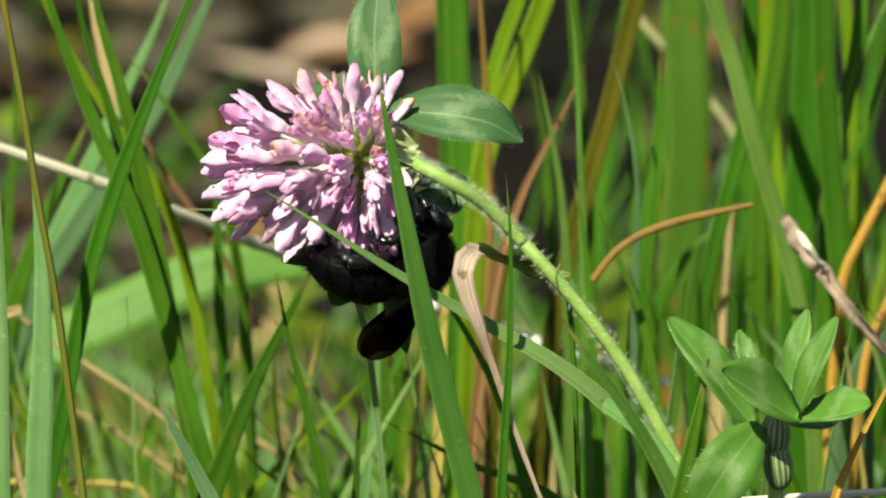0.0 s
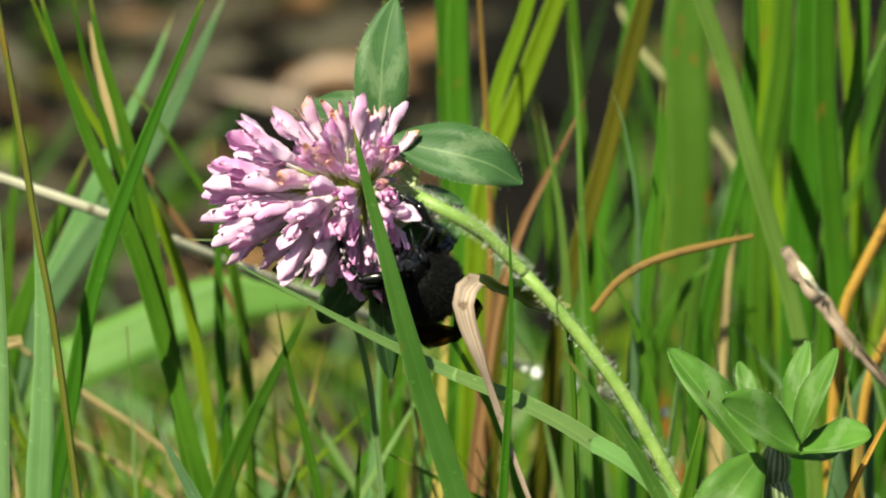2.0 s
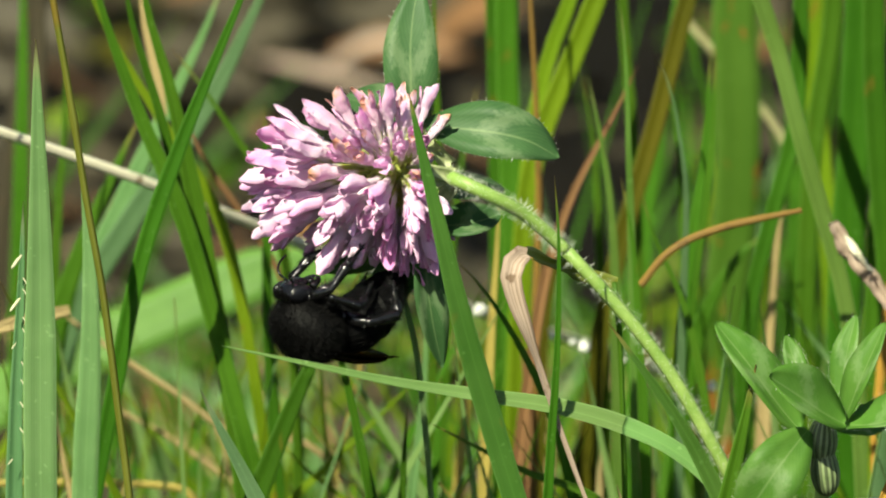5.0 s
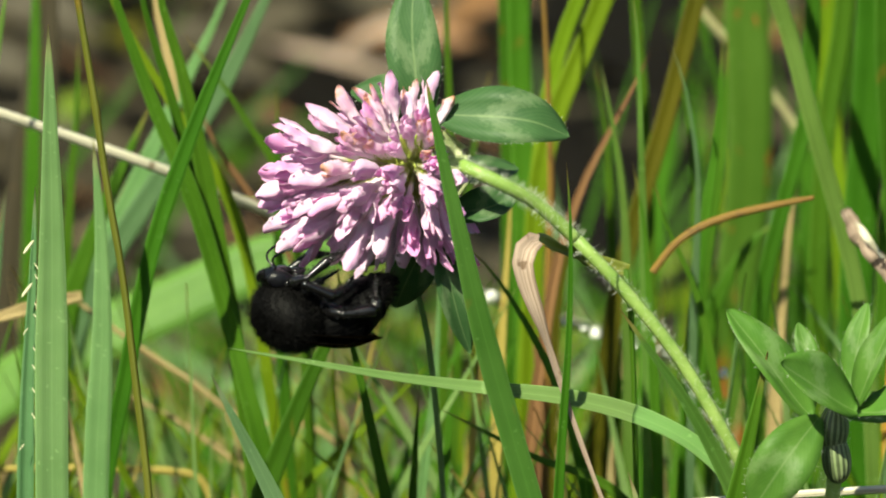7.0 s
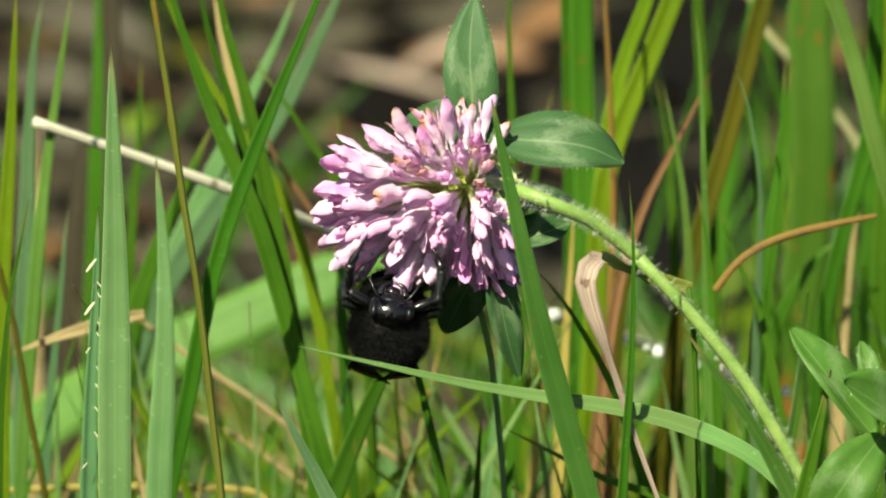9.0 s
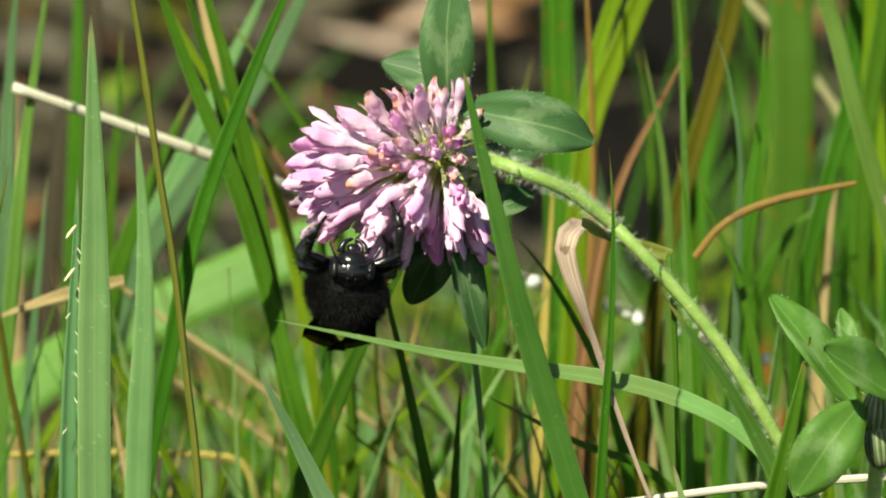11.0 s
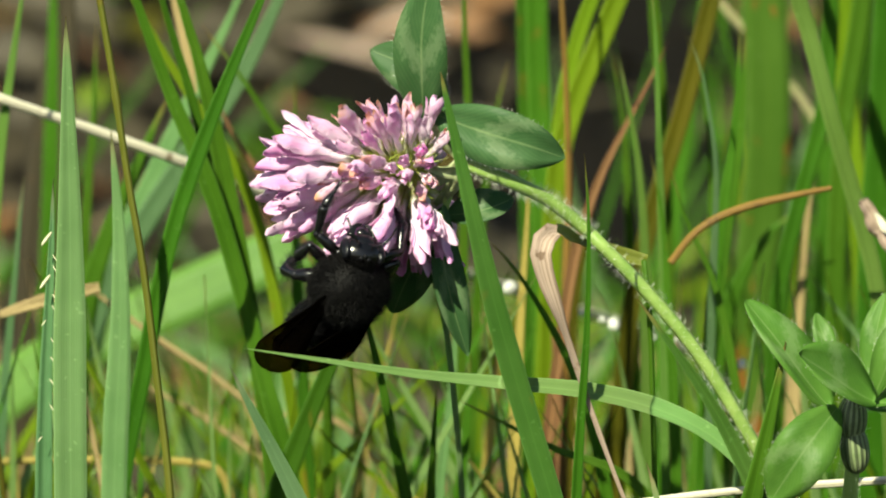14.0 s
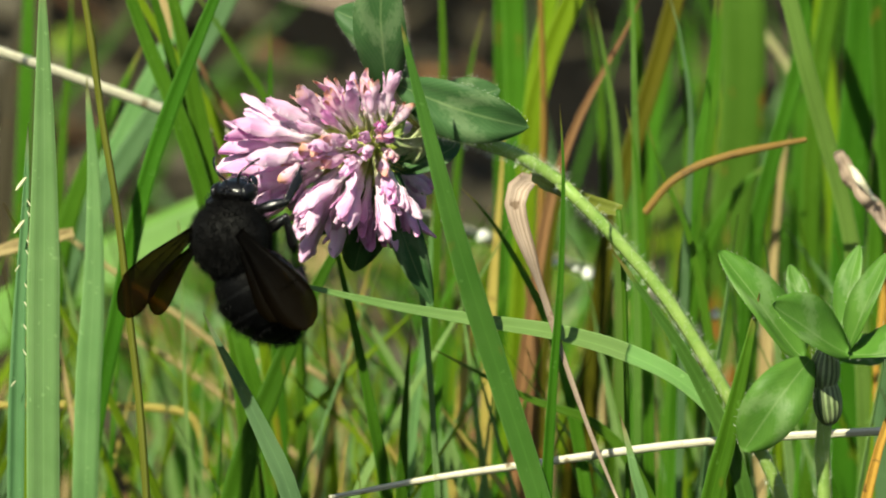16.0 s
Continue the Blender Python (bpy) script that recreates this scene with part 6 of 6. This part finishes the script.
def build_bee():
    """Origin in the thorax; y to the head, z to the back."""
    bee = tagged(new("carpenter_bee"), "large glossy black carpenter bee clinging to the flower", "bee")
    th = blob((0, 0, 0), (5.5, 5.4, 4.9), 22, 26, lambda s, g: 1 + 0.05 * math.sin(3 * g + 1.2) * math.sin(math.pi * s))
    thorax = part("thorax", mesh_from("thorax", *th[:2], FUR, th[2]), bee, "velvety black thorax")
    rng = random.Random(2)
    fuzz = []
    for i in range(11000):
        d = Vector((rng.gauss(0, 1), rng.gauss(0, 1), rng.gauss(0, 1))).normalized()
        fuzz.append((Vector((d.x * 5.4, d.y * 5.3, d.z * 4.8)), d + Vector((0, -0.5, 0))))
    v, f, u = spikes(fuzz, 1.1, 0.03, 3, spread=0.5)
    tagged(part("fur", mesh_from("fur", v, f, FUR, u, False), thorax, "short dense black fur"), kind="stuff")

    # the abdomen: six overlapping plates, each a little wider at its hind edge
    waist = Vector((0, -3.4, -0.6))

    def plates(s, g):
        k = s * 6.5
        return 0.94 + 0.075 * (k % 1.0) ** 0.7 - (0.14 if math.sin(g) < -0.2 else 0.0) * abs(math.sin(g))

    ab = blob((0, -6.3, 0), (5.5, 6.8, 4.4), 78, 30, plates)
    av = []
    for p in ab[0]:
        q = Vector(p) / MM
        q.z -= 0.022 * max(0.0, -q.y) ** 2      # the abdomen curls under
        av.append(q * MM)
    abdomen = part("abdomen", mesh_from("abdomen", av, ab[1], SHELL_MATT, ab[2]), bee, "glossy black ringed abdomen", Matrix.Translation(waist * MM))
    fuzz = []
    for i in range(4200):
        p = Vector(rng.choice(av)) / MM
        c = Vector((0, p.y, -0.022 * max(0.0, -p.y) ** 2))
        side = abs((p - c).normalized().x)
        if rng.random() < 0.12 + 0.88 * side * side:
            fuzz.append((p, (p - c) + Vector((0, -3.5, 0))))
    v, f, u = spikes(fuzz, 1.0, 0.035, 6, spread=0.25)
    tagged(part("bristles", mesh_from("bristles", v, f, FUR, u, False), abdomen), kind="stuff")

    hd = blob((0, 6.4, -1.7), (3.6, 2.3, 3.1), 18, 26, lambda s, g: 1 + 0.06 * math.cos(2 * g) - 0.05 * math.sin(g))
    neck = Vector((0, 4.4, -0.8)) * MM
    back = Matrix.Translation(-neck)
    head = part("head", mesh_from("head", [Vector(p) - neck for p in hd[0]], hd[1], CHITIN, hd[2]), bee, "glossy black head", Matrix.Translation(neck) @ Matrix.Scale(0.82, 4))
    for sx in (-1, 1):
        ev = blob((sx * 3.0, 6.7, -1.6), (0.95, 1.5, 2.35), 14, 16)
        part("eye", mesh_from("eye", *ev[:2], EYE_DARK, ev[2]), head, "smooth dark compound eye", back)
        jaw = tube(curve_points([(sx * 2.1, 7.4, -4.3), (sx * 1.8, 8.2, -5.5), (sx * 0.9, 8.6, -6.2), (sx * 0.2, 8.6, -6.4)], 10), lambda s: 0.75 - 0.5 * s, 8)
        part("mandible", mesh_from("mandible", *jaw[:2], CHITIN, jaw[2]), head, "", back)
        an = tube(curve_points([(sx * 0.9, 8.3, -1.3), (sx * 1.9, 9.6, -0.2), (sx * 2.5, 10.3, -0.2), (sx * 3.6, 11.4, -1.2), (sx * 4.4, 12.2, -2.8)], 26), lambda s: 0.21 * (1 + 0.14 * math.cos(62 * s)), 7)
        part("antenna", mesh_from("antenna", *an[:2], CHITIN, an[2]), head, "thin jointed antenna", back)
    face = blob((0, 8.2, -2.8), (2.0, 0.75, 1.6), 12, 14)
    part("clypeus", mesh_from("clypeus", *face[:2], CHITIN, face[2]), head, "shiny black face plate", back)
    lip = blob((0, 8.2, -4.8), (1.3, 0.6, 0.9), 10, 12)
    part("lip", mesh_from("lip", *lip[:2], CHITIN, lip[2]), head, "", back)
    for x, y, z in ((-0.7, 7.3, 1.1), (0.7, 7.3, 1.1), (0, 7.7, 0.7)):
        oc = blob((x, y, z), (0.3, 0.3, 0.3), 8, 8)
        part("ocellus", mesh_from("ocellus", *oc[:2], EYE_DARK, oc[2]), head, "", back)
    fz = []
    for i in range(1500):
        d = Vector((rng.gauss(0, 1), abs(rng.gauss(0, 0.5)) - 0.4, rng.gauss(0.4, 0.9))).normalized()
        fz.append((Vector((d.x * 3.5, 6.4 + d.y * 2.2, -1.7 + d.z * 3.0)), d + Vector((0, 0.5, 0))))
    v, f, u = spikes(fz, 0.7, 0.03, 8)
    tagged(part("face_hairs", mesh_from("face_hairs", v, f, FUR, u, False), head, "", back), kind="stuff")

    forelegs = []
    for sx in (-1, 1):
        forelegs.append(bee_leg("foreleg", bee, (sx * 2.6, 3.6, -3.0), (sx * 6.3, 5.4, -3.9), (sx * 6.4, 9.3, -5.4), (sx * 4.6, 12.3, -8.0), 0.68, 40 + sx))
        bee_leg("middle_leg", bee, (sx * 3.3, 0.4, -3.7), (sx * 6.4, 2.6, -4.2), (sx * 6.7, -1.6, -5.6), (sx * 4.6, -2.4, -9.4), 0.72, 50 + sx)
        bee_leg("hind_leg", bee, (sx * 2.8, -2.4, -3.7), (sx * 6.3, -4.4, -4.6), (sx * 6.5, -7.4, -8.0), (sx * 4.3, -5.4, -11.4), 0.92, 60 + sx, 0.8)
    wings = {}
    fore_r, hind_r = wing_mesh("forewing", 16.8, 6.5, 1.6, 1), wing_mesh("hindwing", 11.8, 4.8, 0.9, 2)
    for side, sx in (("left", -1), ("right", 1)):
        for nm, me, y, z in (("forewing", fore_r, 1.4, 3.6), ("hindwing", hind_r, -0.8, 3.2)):
            if sx < 0:
                me = me.copy()
                for vert in me.vertices:
                    vert.co.x = -vert.co.x
                me.flip_normals()
            wings[side, nm] = part(nm, me, bee, "smoky brown wing", Matrix.Translation((sx * 3.5 * MM, y * MM, z * MM)))
    return bee, wings, abdomen, head, forelegs


bee, bee_wings, bee_abdomen, bee_head, bee_forelegs = build_bee()


def stance(place, head_way, back_way):
    y = Vector(head_way).normalized()
    z = Vector(back_way)
    z = (z - y * z.dot(y)).normalized()
    x = y.cross(z)
    m = Matrix((x, y, z)).transposed().to_4x4()
    m.translation = Vector(place) * MM
    return m


def move_bee():
    # where its thorax is (mm), which way it heads, which way its back looks
    rows = [
        (0.0, (4.8, -3.0, 200.4), (0.62, 0.24, 0.66), (0.65, -0.04, -0.66)),
        (0.5, (6.6, -4.0, 200.9), (0.30, 0.19, 0.90), (0.88, -0.25, -0.20)),
        (1.0, (6.5, -4.0, 201.6), (0.15, 0.10, 0.95), (0.85, -0.38, -0.12)),
        (1.5, (9.2, -6.0, 208.0), (-0.22, 0.20, 0.94), (0.75, -0.62, 0.19)),
        (2.0, (5.6, -6.0, 201.6), (-0.25, -0.84, 0.48), (0.55, -0.45, -0.69)),
        (2.5, (0.6, -5.0, 200.2), (-0.66, -0.68, 0.22), (0.05, -0.30, -0.93)),
        (3.0, (-3.8, -5.0, 195.9), (-0.74, -0.58, 0.24), (-0.10, -0.35, -0.92)),
        (3.5, (-7.3, -6.0, 193.0), (-0.83, -0.48, 0.22), (-0.10, -0.35, -0.92)),
        (4.0, (-11.1, -6.0, 192.8), (-0.74, -0.48, 0.41), (-0.30, -0.34, -0.87)),
        (6.5, (-21.5, -4.0, 190.6), (-0.72, -0.10, 0.68), (-0.64, -0.25, -0.68)),
        (7.0, (-21.7, -4.0, 191.4), (-0.72, -0.12, 0.68), (-0.64, -0.25, -0.68)),
        (7.5, (-21.4, -5.0, 190.4), (-0.66, -0.38, 0.63), (-0.45, -0.32, -0.80)),
        (8.0, (-18.1, -7.0, 192.9), (-0.40, -0.79, 0.45), (-0.25, -0.44, -0.86)),
        (8.5, (-16.5, -8.0, 192.4), (-0.10, -0.90, 0.42), (-0.15, -0.41, -0.89)),
        (9.0, (-16.4, -9.0, 192.3), (0.05, -0.91, 0.40), (-0.10, -0.40, -0.91)),
        (9.5, (-16.3, -9.0, 190.4), (0.05, -0.91, 0.40), (-0.10, -0.40, -0.91)),
        (10.0, (-18.0, -10.0, 194.3), (0.15, -0.91, 0.39), (-0.10, -0.41, -0.91)),
        (12.5, (-19.6, -11.0, 192.6), (0.00, -0.79, 0.61), (0.00, -0.61, -0.79)),
        (13.0, (-18.4, -11.0, 193.0), (0.26, -0.75, 0.61), (0.00, -0.62, -0.78)),
        (13.5, (-19.9, -11.0, 192.8), (0.16, -0.73, 0.66), (0.00, -0.66, -0.75)),
        (14.0, (-15.7, -12.0, 195.6), (0.34, -0.56, 0.76), (0.05, -0.80, -0.59)),
        (14.5, (-17.1, -12.0, 194.4), (0.08, -0.57, 0.82), (0.00, -0.82, -0.57)),
        (15.0, (-16.8, -12.0, 194.1), (0.10, -0.37, 0.92), (0.00, -0.92, -0.37)),
        (15.5, (-23.1, -15.0, 195.1), (-0.12, -0.05, 0.95), (-0.20, -0.97, -0.04)),
        (15.6, (-24.2, -20.0, 194.0), (-0.05, 0.00, 0.95), (-0.30, -0.95, 0.02)),
        (15.7, (-26.8, -29.0, 198.2), (0.00, 0.05, 0.95), (-0.45, -0.88, 0.08)),
        (16.0, (-28.0, -31.0, 199.4), (-0.04, 0.10, 0.95), (-0.50, -0.86, 0.11)),
    ]
    walk(bee, [(t, stance(p, h, d)) for t, p, h, d in rows])
    # how far the abdomen is curled under and turned aside, in degrees
    rest = bee_abdomen.matrix_basis.copy()
    walk(bee_abdomen, [(t, rest @ Matrix.Rotation(radians(b), 4, 'Z') @ Matrix.Rotation(radians(a), 4, 'X')) for t, a, b in ((0.0, 44, 0), (0.5, 52, 0), (1.0, 54, 0), (1.5, 34, 0), (2.0, 24, 0), (2.5, 20, 0), (3.0, 36, 0), (3.5, 50, 0), (4.0, 55, 0), (6.5, 54, 0), (7.5, 50, 0), (8.5, 40, 0), (10.0, 25, 0), (12.5, 4, 0), (15.0, -4, 0), (15.5, 2, 14), (16.0, 8, 27))])
    # how far the head is bowed, in degrees
    bowed = bee_head.matrix_basis.copy()
    walk(bee_head, [(t, bowed @ Matrix.Rotation(radians(-a), 4, 'X')) for t, a in ((0.0, 10), (2.0, 15), (2.5, 45), (4.0, 45), (6.5, 58), (7.5, 50), (8.5, 40), (9.5, 40), (10.0, 30), (12.5, 18), (14.0, 10), (16.0, 0))])
    # how far the left and right foreleg are drawn in under the body, in degrees
    reach = [(0.0, 45, 20), (1.0, 60, 30), (2.0, 50, 20), (2.5, 40, 40), (4.0, 60, 60), (6.5, 88, 80), (7.5, 82, 75), (8.5, 40, 62), (9.5, 20, 60), (10.0, 5, 50), (12.5, -8, 48), (13.5, -4, 48), (14.5, 25, 45), (15.0, 30, 30), (16.0, 45, 30)]
    for leg, j in zip(bee_forelegs, (1, 2)):
        rest = leg.matrix_basis.copy()
        walk(leg, [(row[0], rest @ Matrix.Rotation(radians(-row[j]), 4, 'X')) for row in reach])
    # how far each side's wings stand out from the body, and how far they dip to its underside, in degrees
    spread = [(0.0, -15, -15, -4), (2.0, -15, -15, 0), (2.5, -15, -15, 0), (3.0, -15, -15, 4), (4.0, -15, -15, 14), (6.5, -13, -13, 34), (7.0, -13, -13, 34), (7.5, -13, -13, 26), (8.0, -15, -15, 8), (8.5, -15, -15, 0), (12.5, -9, -22, -4),
              (13.0, 1, -26, -4), (13.5, -2, -22, -4), (14.0, 8, -28, -4), (14.5, 4, -16, -4), (15.0, 10, -8, -4), (15.2, 48, 20, -4), (15.3, 44, 12, -4), (15.4, 33, 2, -4), (15.5, 28, -6, -4), (15.6, 24, -4, -4), (15.7, 42, 16, -4), (15.8, 43, 27, -4), (16.0, 41, 36, -4)]

    def tent(t):
        """How steeply the folded wings slope to the sides, in degrees."""
        return 14 + 40 * max(0.0, min(1.0, (1.7 - t) / 0.7))

    for (side, nm), ob in bee_wings.items():
        sx = -1 if side == "left" else 1
        rest = ob.matrix_basis.copy()
        keys = []
        for t, left, right, dip in spread:
            a = left if sx < 0 else right
            if nm == "hindwing":
                a = a * 0.8 + 1
            keys.append((t, rest @ Matrix.Rotation(radians(dip), 4, 'X') @ Matrix.Rotation(radians(sx * a), 4, 'Z') @ Matrix.Rotation(radians(sx * tent(t)), 4, 'Y')))
        walk(ob, keys)


def motions():
    move_clover()
    move_near_blades()
    move_bee()


motions()
